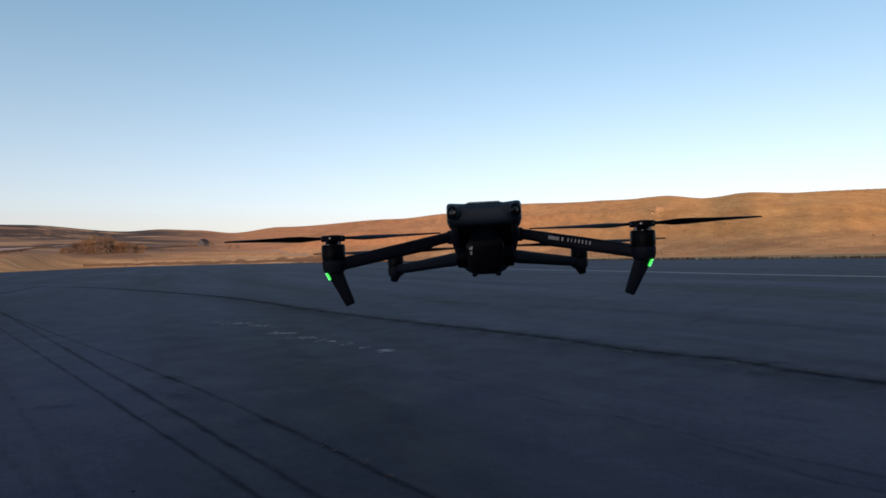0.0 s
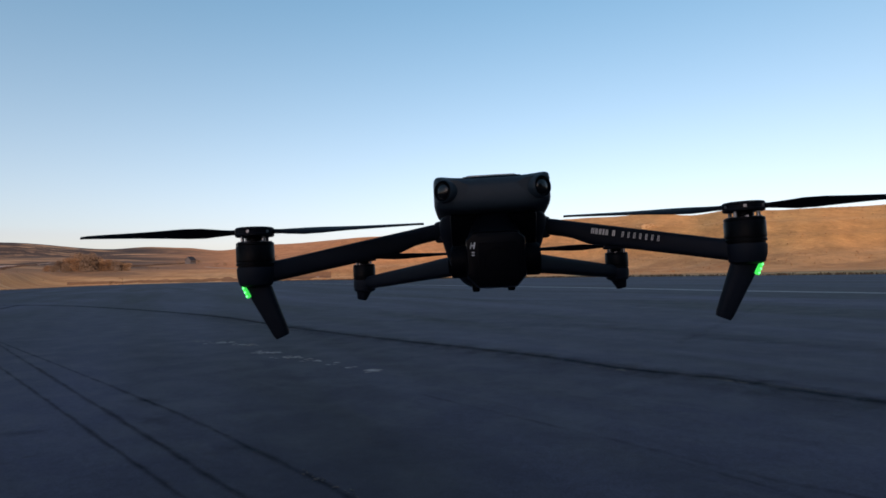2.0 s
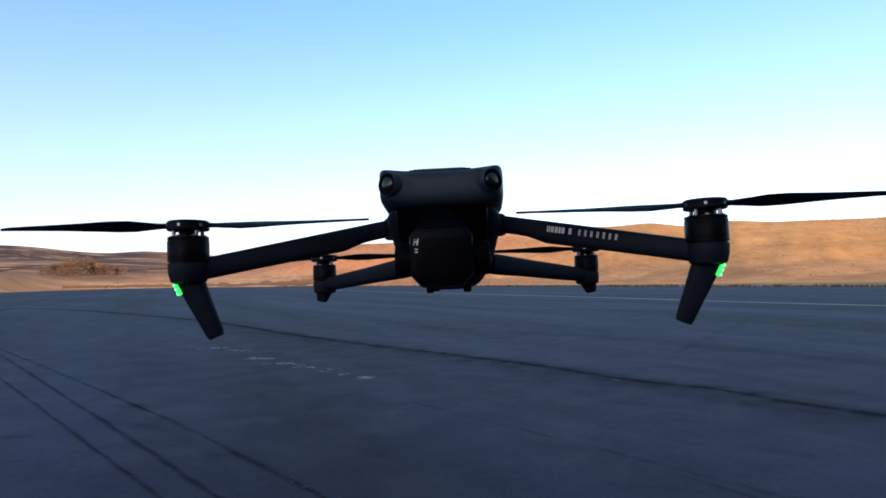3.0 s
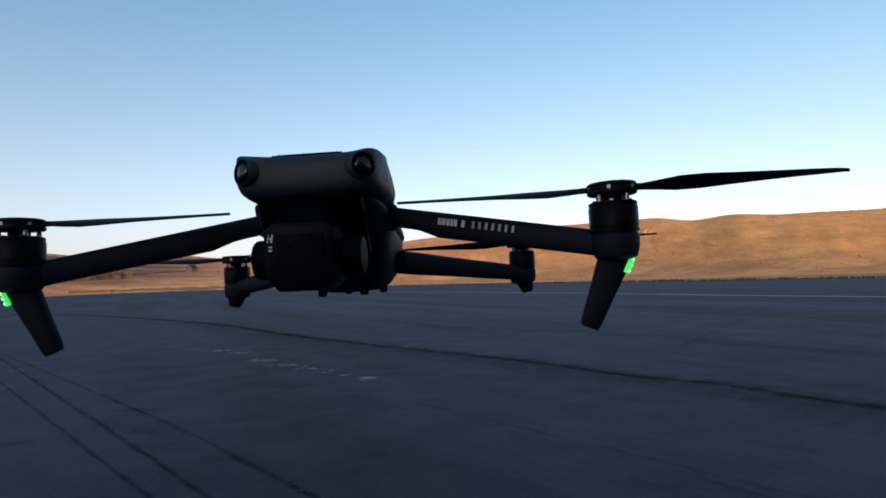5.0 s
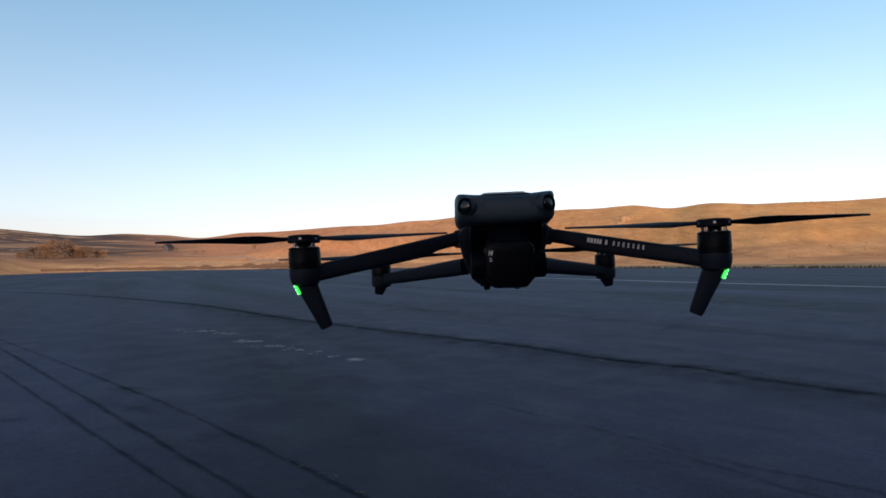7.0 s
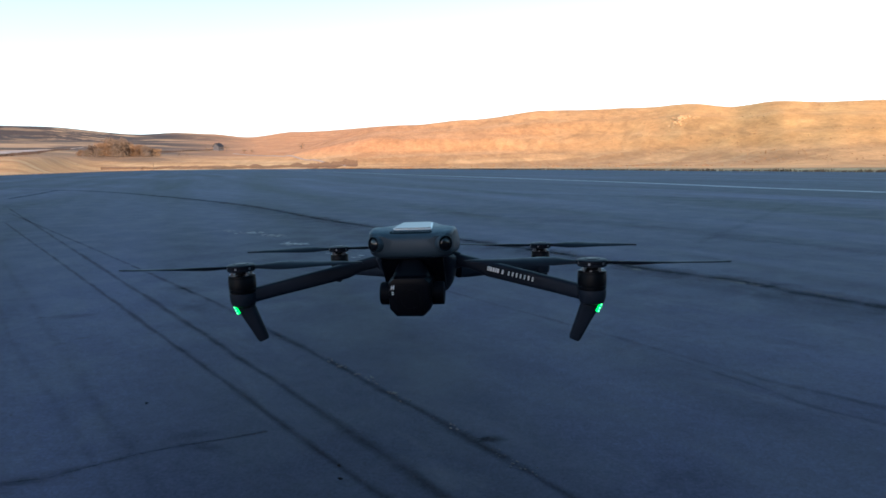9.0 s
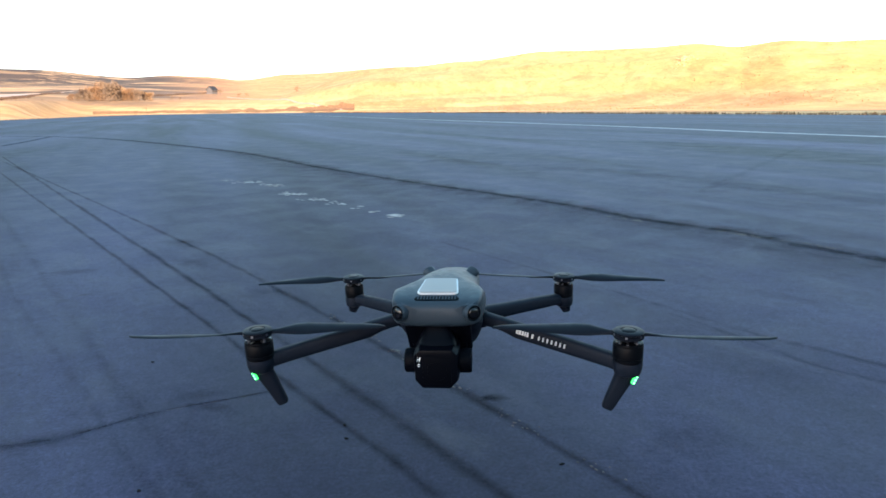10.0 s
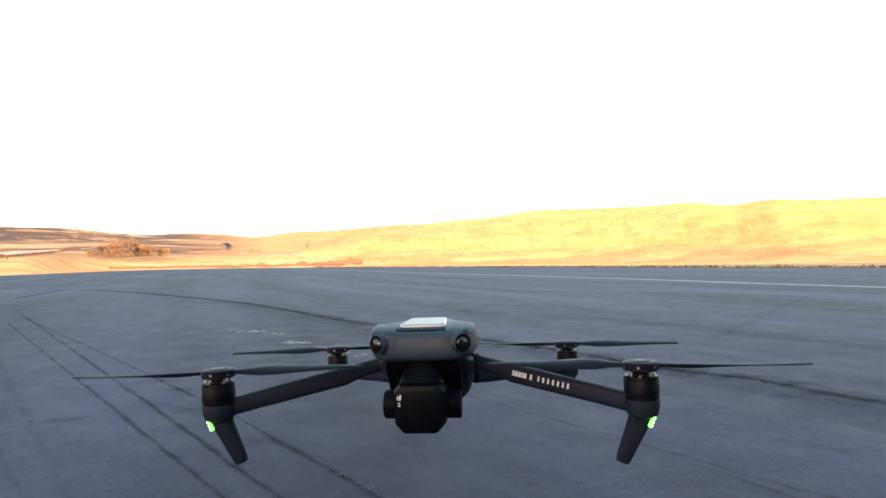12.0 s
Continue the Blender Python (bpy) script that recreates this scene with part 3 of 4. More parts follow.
for k, (x, y, ln, wd, turn) in enumerate([(0.3, 3.81, 0.24, 0.12, 5), (0.25, 3.82, 0.12, 0.08, 20), (-1.71, 3.86, 0.5, 0.16, 10), (-1.55, 3.68, 0.6, 0.12, -14), (-2.45, 3.28, 0.7, 0.3, 20), (-4.03, 8.7, 0.9, 0.5, -30), (-3.3, 7.5, 0.7, 0.4, -45),
                                          (-4.58, 7.06, 0.8, 0.3, 0), (-2.0, 6.2, 0.6, 0.5, 30), (2.3, 4.2, 0.9, 0.4, -20), (1.4, 3.3, 0.8, 0.5, 0), (3.4, 5.9, 1.2, 0.4, -40), (6.5, 14.0, 2.2, 0.9, -40)]):
    blotch(x, y, ln, wd, radians(turn), 5.0 + k * 1.7, STAIN if k < 2 else FAINT if k < 9 else TRACE)
for k, (x, y) in enumerate([(-0.64, 3.46), (-1.57, 2.8), (-1.2, 2.62), (-0.6, 3.3), (0.62, 3.05), (-2.3, 4.4)]):
    flakes("pebble", x, y, 0.02, 0.02, 0.3, 3, 70 + k, CRACK, "small dark stone on the asphalt", 0.008, 0.006)
for k, (x, y, ln, cnt, size) in enumerate([(4.25, 9.0, 0.4, 12, 0.05), (3.05, 10.2, 0.4, 12, 0.05), (-1.02, 5.3, 0.3, 16, 0.014), (-0.72, 4.98, 0.25, 12, 0.012), (-0.42, 4.6, 0.3, 16, 0.012),
                                             (0.05, 4.0, 0.3, 12, 0.009), (0.42, 3.5, 0.3, 14, 0.008), (0.8, 3.02, 0.2, 10, 0.007), (5.0, 8.15, 0.5, 14, 0.03)]):
    flakes("chip", x, y, ln, 0.08, radians(-48), cnt, 90 + k, CHIP, "pale broken asphalt beside a crack", size, 0.004)


# ---------------------------------------------------------------- far things
def on_land(a, r):
    x, y = r * math.sin(radians(a)), r * math.cos(radians(a))
    return Vector((x, y, land_height(x, y)))


def tree(base, height, spread, seed, leaves=1100, foliage=None):
    """A bare-limbed autumn tree: tapered trunk with limbs, and a loose crown of small leaf clumps."""
    rnd = random.Random(seed)
    t = new("tree")
    t.location = base
    bm = bmesh.new()
    tips = []

    def limb(a, b, r0, r1):
        d = (b - a).normalized()
        s = d.orthogonal().normalized()
        u = d.cross(s)
        rows = []
        for p, r in ((a, r0), (a.lerp(b, 0.5) + s * r0 * 0.6, (r0 + r1) / 2), (b, r1)):
            rows.append([bm.verts.new(p + (s * math.cos(k * math.pi / 3) + u * math.sin(k * math.pi / 3)) * r) for k in range(6)])
        for x, y in zip(rows, rows[1:]):
            for i in range(6):
                bm.faces.new((x[i], x[(i + 1) % 6], y[(i + 1) % 6], y[i]))

    fork = Vector((0, 0, height * 0.2))
    limb(Vector((0, 0, -0.4)), fork, height * 0.03, height * 0.02)
    for k in range(7):
        a = k * 2.4 + rnd.uniform(-0.4, 0.4)
        tip = fork + Vector((math.cos(a) * spread * rnd.uniform(0.3, 0.8), math.sin(a) * spread * rnd.uniform(0.3, 0.8), height * rnd.uniform(0.2, 0.62)))
        limb(fork, tip, height * 0.014, height * 0.004)
        tips.append(tip)
        for _ in range(2):
            end = tip + Vector((rnd.uniform(-1, 1), rnd.uniform(-1, 1), rnd.uniform(-0.1, 0.7))) * spread * 0.4
            limb(fork.lerp(tip, 0.6), end, height * 0.007, height * 0.003)
            tips.append(end)
    part("trunk", bm, BARK, t)
    bm = bmesh.new()
    for k in range(leaves):
        c = rnd.choice(tips) + Vector((rnd.gauss(0, 1), rnd.gauss(0, 1), rnd.gauss(0, 0.8))) * spread * 0.2
        if k % 3 == 0:
            c.z *= rnd.uniform(0.05, 0.7)
        if c.z < height * 0.03:
            continue
        q = Euler((rnd.uniform(0, 6.3), rnd.uniform(0, 6.3), 0)).to_matrix()
        w = height * rnd.uniform(0.016, 0.042)
        vs = [bm.verts.new(c + q @ Vector(p) * w) for p in ((-1, -0.5, 0), (0.2, -0.8, 0.25), (1, 0.1, 0), (0.1, 0.9, -0.25), (-0.8, 0.5, 0.2))]
        bm.faces.new(vs)
    part("crown", bm, foliage or RUST, t, "sparse autumn leaves")
    return t


rnd = random.Random(5)
GROVE = [(-32.4, 5.0), (-31.9, 6.0), (-31.4, 8.5), (-30.9, 10.0), (-30.5, 12.5), (-30.1, 12.0), (-29.7, 13.5), (-29.3, 11.5), (-28.9, 10.5), (-28.5, 8.0), (-28.1, 9.0), (-27.6, 8.0), (-27.1, 7.0), (-26.7, 6.0), (-30.3, 9.0), (-29.0, 7.5), (-31.1, 6.5)]
for k, (a, h) in enumerate(GROVE):
    tagged(tree(on_land(a, 640 + rnd.uniform(-18, 30)), h * 1.25, h * 0.62, 11 + k, foliage=(RUST, DUN, GREY, RUST, DUSK)[k * 7 % 5]), "rust-brown autumn tree in a valley thicket", "tree", "valley thicket")
for k, (a, r, h) in enumerate([(-25.0, 700, 4.0), (-24.4, 690, 3.5), (-19.6, 820, 6.0), (-18.9, 830, 5.0), (-22.7, 900, 7.0), (-21.1, 900, 9.0), (-14.6, 760, 8.0), (-27.9, 445, 2.5)]):
    tagged(tree(on_land(a, r), h, h * 0.6, 51 + k, 180), "lone dry bush on the valley floor", "bush", "valley bushes")


def hedge(a0, r0, a1, r1, tall, seed):
    """A long ragged row of dark leafless bushes across a slope."""
    rnd = random.Random(seed)
    bm = bmesh.new()
    for k in range(2600):
        w = rnd.random()
        p = on_land(a0 + (a1 - a0) * w, r0 + (r1 - r0) * w * (0.5 + 0.5 * w))
        spread = 1.6 + 2.0 * abs(noise.noise(p / 90.0))
        p.x, p.y = p.x + rnd.gauss(0, spread), p.y + rnd.gauss(0, spread)
        p.z = land_height(p.x, p.y)
        top = tall * max(0.1, 0.55 + 1.1 * noise.noise(p / 23.0))
        p.z += rnd.uniform(-0.1, 1.0) * top
        q = Euler((rnd.uniform(0, 6.3), rnd.uniform(0, 6.3), 0)).to_matrix()
        size = rnd.uniform(0.3, 0.75) * tall ** 0.6
        bm.faces.new([bm.verts.new(p + q @ Vector(v) * size) for v in ((-1, -0.5, 0), (0.2, -0.8, 0.25), (1, 0.1, 0), (0.1, 0.9, -0.25), (-0.8, 0.5, 0.2))])
    return part("hedge", bm, SCRUB)


for k, row in enumerate([(-39.5, 330, -33.0, 1100, 1.2), (-26.5, 860, -21.5, 1050, 1.6)]):
    tagged(hedge(*row, 80 + k), "long dark leafless hedge across the dry slopes", "hedge", "field hedges")


def land_strip(name, a0, r0, a1, r1, wide0, wide1, material, ragged=0.1):
    """A strip of road or field that hugs the land, from one bearing and distance to another, with uneven edges."""
    bm = bmesh.new()
    prev = None
    across = 7
    for k in range(121):
        w = k / 120
        a, r = a0 + (a1 - a0) * w, r0 + (r1 - r0) * w * (0.5 + 0.5 * w)
        wide = wide0 + (wide1 - wide0) * w
        near = r + ragged * wide * (noise.noise(Vector((a * 0.9, r / 60, 1.0))) + 0.4 * noise.noise(Vector((a * 3.1, r / 30, 3.0))))
        far = r + wide * (1 + ragged * noise.noise(Vector((a * 1.1, r / 50, 7.0))) + 0.5 * ragged * noise.noise(Vector((a * 3.7, r / 30, 5.0))))
        row = []
        for i in range(across):
            p = on_land(a, near + (far - near) * i / (across - 1))
            row.append(bm.verts.new(p + Vector((0, 0, 0.7 if 0 < i < across - 1 else -0.6))))
        if prev:
            for i in range(across - 1):
                bm.faces.new((prev[i], prev[i + 1], row[i + 1], row[i]))
        prev = row
    return part(name, bm, material)


tagged(land_strip("farm_road", -40.0, 470, -32.1, 1225, 280, 14, TRACK), "pale dusty farm road along the valley side", "road", kind="structure")
tagged(land_strip("dirt_track", -10.6, 462, -20.6, 800, 6, 5, TRACK), "pale winding dirt track towards the pass", "road", kind="structure")
tagged(land_strip("ploughed_field_upper", -41.0, 900, -32.2, 1260, 260, 25, PLOUGHED, 0.2), "dark ploughed field above the farm road", "field", kind="structure")
tagged(land_strip("ploughed_field_lower", -41.0, 312, -32.4, 1150, 45, 40, PLOUGHED, 0.2), "dark ploughed field below the farm road", "field", kind="structure")
tagged(land_strip("rust_field", -31.0, 470, -9.5, 452, 26, 60, RUST_FIELD, 0.5), "rust-brown stubble field beside the apron", "field", kind="structure")
# broad dark band that runs slantwise over the far west slope
tagged(land_strip("dark_slope_band", -38.5, 2050, -28.5, 1500, 260, 120, PLOUGHED, 0.5), "dark brown band along the far slope", "field", kind="structure")


def farmhouse(base, turn):
    h = new("farmhouse")
    h.matrix_world = Matrix.Translation(base) @ pose(0, 0, 0, 0, 0, turn) @ Matrix.Scale(1.25, 4)
    bm = bmesh.new()
    block(bm, (0, 0, 2.2), (5.5, 3.6, 2.6))
    wall = part("wall", bm, LIMEWASH, h, "pale limewashed wall")
    bm = bmesh.new()
    prof = [(-4.2, 4.6), (0, 8.6), (4.2, 4.6), (4.2, 4.3), (0, 8.2), (-4.2, 4.3)]
    rows = [[bm.verts.new((x, y, z)) for y, z in prof] for x in (-6.0, 6.0)]
    for i in range(6):
        bm.faces.new((rows[0][i], rows[0][(i + 1) % 6], rows[1][(i + 1) % 6], rows[1][i]))
    for r in rows:
        bm.faces.new((r[0], r[1], r[4], r[5]))
        bm.faces.new((r[1], r[2], r[3], r[4]))
    part("roof", bm, ROOF, h, "slate-grey pitched roof")
    for s in (-1, 1):
        bm = bmesh.new()
        rows = [[bm.verts.new((s * x, y, z)) for y, z in ((-3.6, 4.6), (3.6, 4.6), (0, 8.1))] for x in (5.4, 5.1)]
        bm.faces.new(rows[0]), bm.faces.new(rows[1])
        for i in range(3):
            bm.faces.new((rows[0][i], rows[0][(i + 1) % 3], rows[1][(i + 1) % 3], rows[1][i]))
        part("gable", bm, LIMEWASH, h)
    for x in (-3.2, 0.0, 3.2):
        bm = bmesh.new()
        block(bm, (x, -3.62, 2.8), (0.6, 0.06, 0.8))
        part("window", bm, LENS, wall, "dark window")
    bm = bmesh.new()
    block(bm, (2.5, 0.8, 8.4), (0.45, 0.45, 1.2))
    part("chimney", bm, TIMBER, h)
    return h


def verge():
    """Dry weeds standing along the pavement's far edges."""
    rnd = random.Random(21)
    verts, faces = [], []
    runs = [((76, 74), (67, 91)), ((67, 91), (3, 224)), ((3, 224), (-58, 330)), ((-58, 330), (-100, 392)), ((-196, 386), (-132, 178))]
    for k, (p, q) in enumerate(runs):
        p, q = Vector((*p, 0)), Vector((*q, 0))
        d = (q - p).normalized()
        out = Vector((d.y, -d.x, 0))
        for _ in range(int((q - p).length * (14 if k < 4 else 3))):
            b = p.lerp(q, rnd.random()) + out * (0.6 + abs(rnd.gauss(0, 2.2)))
            hh = 0.6 * (0.25 + 0.55 * max(0.0, 0.5 + noise.noise(b / 5.0))) * rnd.uniform(0.6, 1.3) * (1 if k < 4 else 0.5)
            lean = Vector((rnd.gauss(0, 0.25), rnd.gauss(0, 0.25), 0)) * hh
            w = Vector((rnd.gauss(0, 1), rnd.gauss(0, 1), 0)).normalized() * rnd.uniform(0.05, 0.16)
            n = len(verts)
            z = Vector((0, 0, -0.08))
            verts += [b - w + z, b + w + z, b + lean * 0.6 + w * 0.8 + Vector((0, 0, hh * 0.65)), b + lean + Vector((0, 0, hh))]
            faces += [(n, n + 1, n + 2), (n, n + 2, n + 3)]
    me = bpy.data.meshes.new("verge_grass")
    me.from_pydata(verts, [], faces)
    me.materials.append(WEED)
    return tagged(new("verge_grass", me), "dark dry weeds along the edge of the pavement", "grass", kind="stuff")


verge()
tagged(farmhouse(on_land(-21.75, 960), 78), "small pale farmhouse with a steep slate-grey roof in the valley", "house")


def rock_outcrop(a, r, count, wide, seed):
    """Pale weathered stones in a bare patch on the slope."""
    rnd = random.Random(seed)
    bm = bmesh.new()
    for _ in range(count):
        p = on_land(a + rnd.gauss(0, wide), r + rnd.gauss(0, 9))
        size = rnd.uniform(0.5, 1.5)
        q = bmesh.ops.create_icosphere(bm, subdivisions=1, radius=1.0)
        for v in q["verts"]:
            j = 1 + 0.5 * noise.noise(v.co * 1.7 + p)
            v.co = Vector((v.co.x * size * j, v.co.y * size * 0.8 * j, v.co.z * size * 0.45 * j)) + p
    return part("rock_outcrop", bm, STONE, angle=30)


tagged(rock_outcrop(19.7, 585, 90, 0.42, 7), "pale weathered stones in a bare patch on the hillside", "rocks", kind="stuff")


def hill_scrub():
    """Low dry tufts scattered over the near hill."""
    rnd = random.Random(33)
    verts, faces = [], []
    for _ in range(5200):
        p = on_land(rnd.uniform(-14, 46), rnd.uniform(330, 760))
        if noise.noise(p / 60) + 0.5 * rnd.random() < 0.12:
            continue
        size = rnd.uniform(0.15, 0.5)
        for k in range(4):
            a = rnd.uniform(0, 6.3)
            w = Vector((math.cos(a), math.sin(a), 0)) * size * 0.8
            top = p + Vector((rnd.gauss(0, 0.4), rnd.gauss(0, 0.4), rnd.uniform(0.6, 1.2))) * size
            n = len(verts)
            verts += [p - w - Vector((0, 0, 0.1)), p + w - Vector((0, 0, 0.1)), top + w * 0.5, top - w * 0.4]
            faces.append((n, n + 1, n + 2, n + 3))
    me = bpy.data.meshes.new("hill_scrub")
    me.from_pydata(verts, [], faces)
    me.materials.append(TUFT)
    return tagged(new("hill_scrub", me), "low dry brown tufts scattered over the hillside", "scrub", kind="stuff")


hill_scrub()


def marker_post():
    base = on_land(-27.05, 436)
    p = new("marker_post")
    p.location = base
    part("post", lathe([(0.12, -0.3), (0.11, 3.0), (0.08, 4.6)], (0, 0, 0), 10), POST, p)
    bm = bmesh.new()
    block(bm, (-1.2, 0, 4.2), (1.2, 0.05, 0.12))
    part("arm", bm, POST, p)
    return p


tagged(marker_post(), "tall dark weathered post with a side arm by the pavement", "post")


def fence_post(a, r, h):
    return part("fence_post", lathe([(0.09, -0.3), (0.08, h), (0.03, h + 0.05)], on_land(a, r), 8), POST)


for k in range(12):
    a = -36 + k * 1.7
    tagged(fence_post(a, 470 + 12 * math.sin(k), 1.5), "thin weathered wooden fence post in dry grass", "fence post", "fence along the field")


# ---------------------------------------------------------------- the drone
DRONE = new("drone")
DRONE.matrix_world = Matrix.Translation((0.0504, 0.7, 1.65)) @ pose(0, 0, 0, 0, 0, -4.28) @ pose(0, 0, 0, 0, -1.29, 0)
tagged(DRONE, "dark grey folding camera drone hovering with its arms spread", "drone")


def hull(name, sections, material, parent, e=3.2, n=36, label="", ears=0.0, facet=0.0, taper=0.0):
    """Shell along y; sections of (y, half width, top, bottom). ears: how far the top corners of the nose rise."""
    prof = squircle(n, e)
    rings = []
    for y, w, top, low in sections:
        c, h = (top + low) / 2, (top - low) / 2
        k = ears * (1 - step(-0.03, 0.02, y))
        f = facet * step(-0.02, 0.03, y)
        ring = []
        for px, pz in prof:
            # the sides of the upper half lean in as flat shoulders behind the nose
            qx = px * (1 - f * 0.42 * max(0.0, pz - 0.1) / 0.9 - taper * max(0.0, 0.6 - pz) / 1.6)
            ring.append(Vector((qx * w, y, c + pz * h + (k * px ** 4 if pz > 0 else 0))))
        rings.append(ring)
    return part(name, ring_loft(rings), material, parent, label, 50)


BODY = hull("body", [(-0.0535, 0.024, 0.0625, 0.053), (-0.0525, 0.034, 0.0652, 0.049), (-0.0495, 0.0385, 0.0682, 0.0465), (-0.042, 0.0405, 0.0704, 0.0445), (-0.034, 0.0415, 0.0715, 0.0437), (-0.02, 0.0425, 0.0727, 0.043),
                     (0.008, 0.0430, 0.0735, 0.040), (0.022, 0.0405, 0.0735, 0.039), (0.036, 0.0360, 0.0728, 0.037), (0.06, 0.0338, 0.0692, 0.035), (0.09, 0.0328, 0.062, 0.032), (0.13, 0.0315, 0.053, 0.03), (0.155, 0.030, 0.047, 0.028), (0.163, 0.024, 0.044, 0.03)],
            SHELL, DRONE, 3.6, 48, ears=0.0078, facet=1.0)
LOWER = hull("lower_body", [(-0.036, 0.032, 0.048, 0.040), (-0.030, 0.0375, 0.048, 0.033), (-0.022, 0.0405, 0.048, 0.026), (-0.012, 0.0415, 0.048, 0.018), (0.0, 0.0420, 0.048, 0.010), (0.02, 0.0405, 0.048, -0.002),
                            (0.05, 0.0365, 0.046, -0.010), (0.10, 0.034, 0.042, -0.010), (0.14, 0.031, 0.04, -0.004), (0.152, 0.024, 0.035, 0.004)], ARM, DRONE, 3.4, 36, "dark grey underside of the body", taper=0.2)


def belly_foot(x, y):
    return part("belly_foot", lathe([(0.0032, 0.004), (0.0032, -0.0012), (0.0024, -0.0025)], (x, y, -0.0095), 14), UNDER, LOWER)


for x, y in ((-0.0145, 0.035), (0.0145, 0.035), (-0.0145, 0.12), (0.0145, 0.12)):
    belly_foot(x, y)


def sensor_eye(name, x, y, z, yaw, pitch, r, parent):
    """A black lens in a flush ring, set in a rounded collar of the shell, looking along -y before it is turned."""
    t = Euler((radians(pitch), 0, radians(yaw))).to_matrix() @ Matrix.Rotation(radians(90), 3, "X")
    collar = part(name, lathe([(r * 1.10, -0.011), (r * 1.20, -0.006), (r * 1.21, -0.0018), (r * 1.17, -0.0002), (r * 1.10, 0.0004), (r * 1.06, 0.0002), (r * 1.02, -0.0012)], (x, y, z), 32, t), SHELL, parent, "dark grey lens collar")
    part("lens_ring", lathe([(r * 1.05, -0.0012), (r * 1.04, 0.0002), (r * 0.97, 0.0005), (r * 0.86, 0.0001), (r * 0.80, -0.001)], (x, y, z), 32, t), UNDER, collar, "black lens ring")
    part("lens", lathe([(r * 0.8, -0.0012), (r * 0.74, -0.0002), (r * 0.56, 0.0005), (r * 0.36, 0.0009), (r * 0.18, 0.0011), (r * 0.03, 0.00115)], (x, y, z), 32, t), LENS, collar, "glossy black lens")
    return collar


for s in (-1, 1):
    sensor_eye("front_sensor", s * 0.0341, -0.0534, 0.0604, s * 38, -2, 0.0068, BODY)
    sensor_eye("rear_sensor", s * 0.0262, 0.108, 0.0558, s * 140, -36, 0.0060, BODY)
    # shoulder that carries the arm's hinge
    part("hinge", lathe([(0.005, -0.008), (0.0066, -0.007), (0.0066, 0.007), (0.005, 0.008)], (s * 0.0375, 0.0008, 0.0362), 24), ARM, BODY)


def deck_z(y):
    return lerp_table([(-0.0495, 0.0682), (-0.042, 0.0704), (-0.034, 0.0715), (-0.02, 0.0727), (0.02, 0.0735), (0.06, 0.07)], y)


def plate(name, outline, lift, thick, material, parent, label=""):
    """A thin piece that follows the deck; outline of (x, y)."""
    bm = bmesh.new()
    low = [bm.verts.new((x, y, deck_z(y) + lift - thick - 0.14 * x * x * 10 * 0.1)) for x, y in outline]
    top = [bm.verts.new((x * 0.985, y, deck_z(y) + lift - 0.14 * x * x * 10 * 0.1)) for x, y in outline]
    bm.faces.new(top)
    n = len(outline)
    for i in range(n):
        bm.faces.new((low[i], low[(i + 1) % n], top[(i + 1) % n], top[i]))
    return part(name, bm, material, parent, label)


def round_quad(y0, y1, w0, w1, r, n=5):
    out = []
    for (cx, cy, a0) in ((w0 - r, y0 + r, -90), (w1 - r, y1 - r, 0), (-w1 + r, y1 - r, 90), (-w0 + r, y0 + r, 180)):
        for i in range(n + 1):
            a = radians(a0 + 90 * i / n)
            out.append((cx + r * math.cos(a), cy + r * math.sin(a)))
    return out


LABEL = plate("top_label", round_quad(-0.034, 0.009, 0.0192, 0.0164, 0.005), 0.0014, 0.003, BORDER, BODY, "white-edged glossy label")
plate("label_film", round_quad(-0.0322, 0.0076, 0.0177, 0.0150, 0.004), 0.0020, 0.002, STICKER, LABEL, "glossy grey film")
VENT = plate("vent", round_quad(-0.0455, -0.0385, 0.0205, 0.0196, 0.003), 0.0008, 0.003, UNDER, BODY, "slotted black cooling vent")
for i in range(13):
    bm = bmesh.new()
    block(bm, ((i - 6) * 0.0028, -0.0420, deck_z(-0.0420) + 0.0007), (0.0005, 0.0024, 0.0002), Matrix.Rotation(radians(17), 3, "X"))
    part("vent_slat", bm, SHELL, VENT)


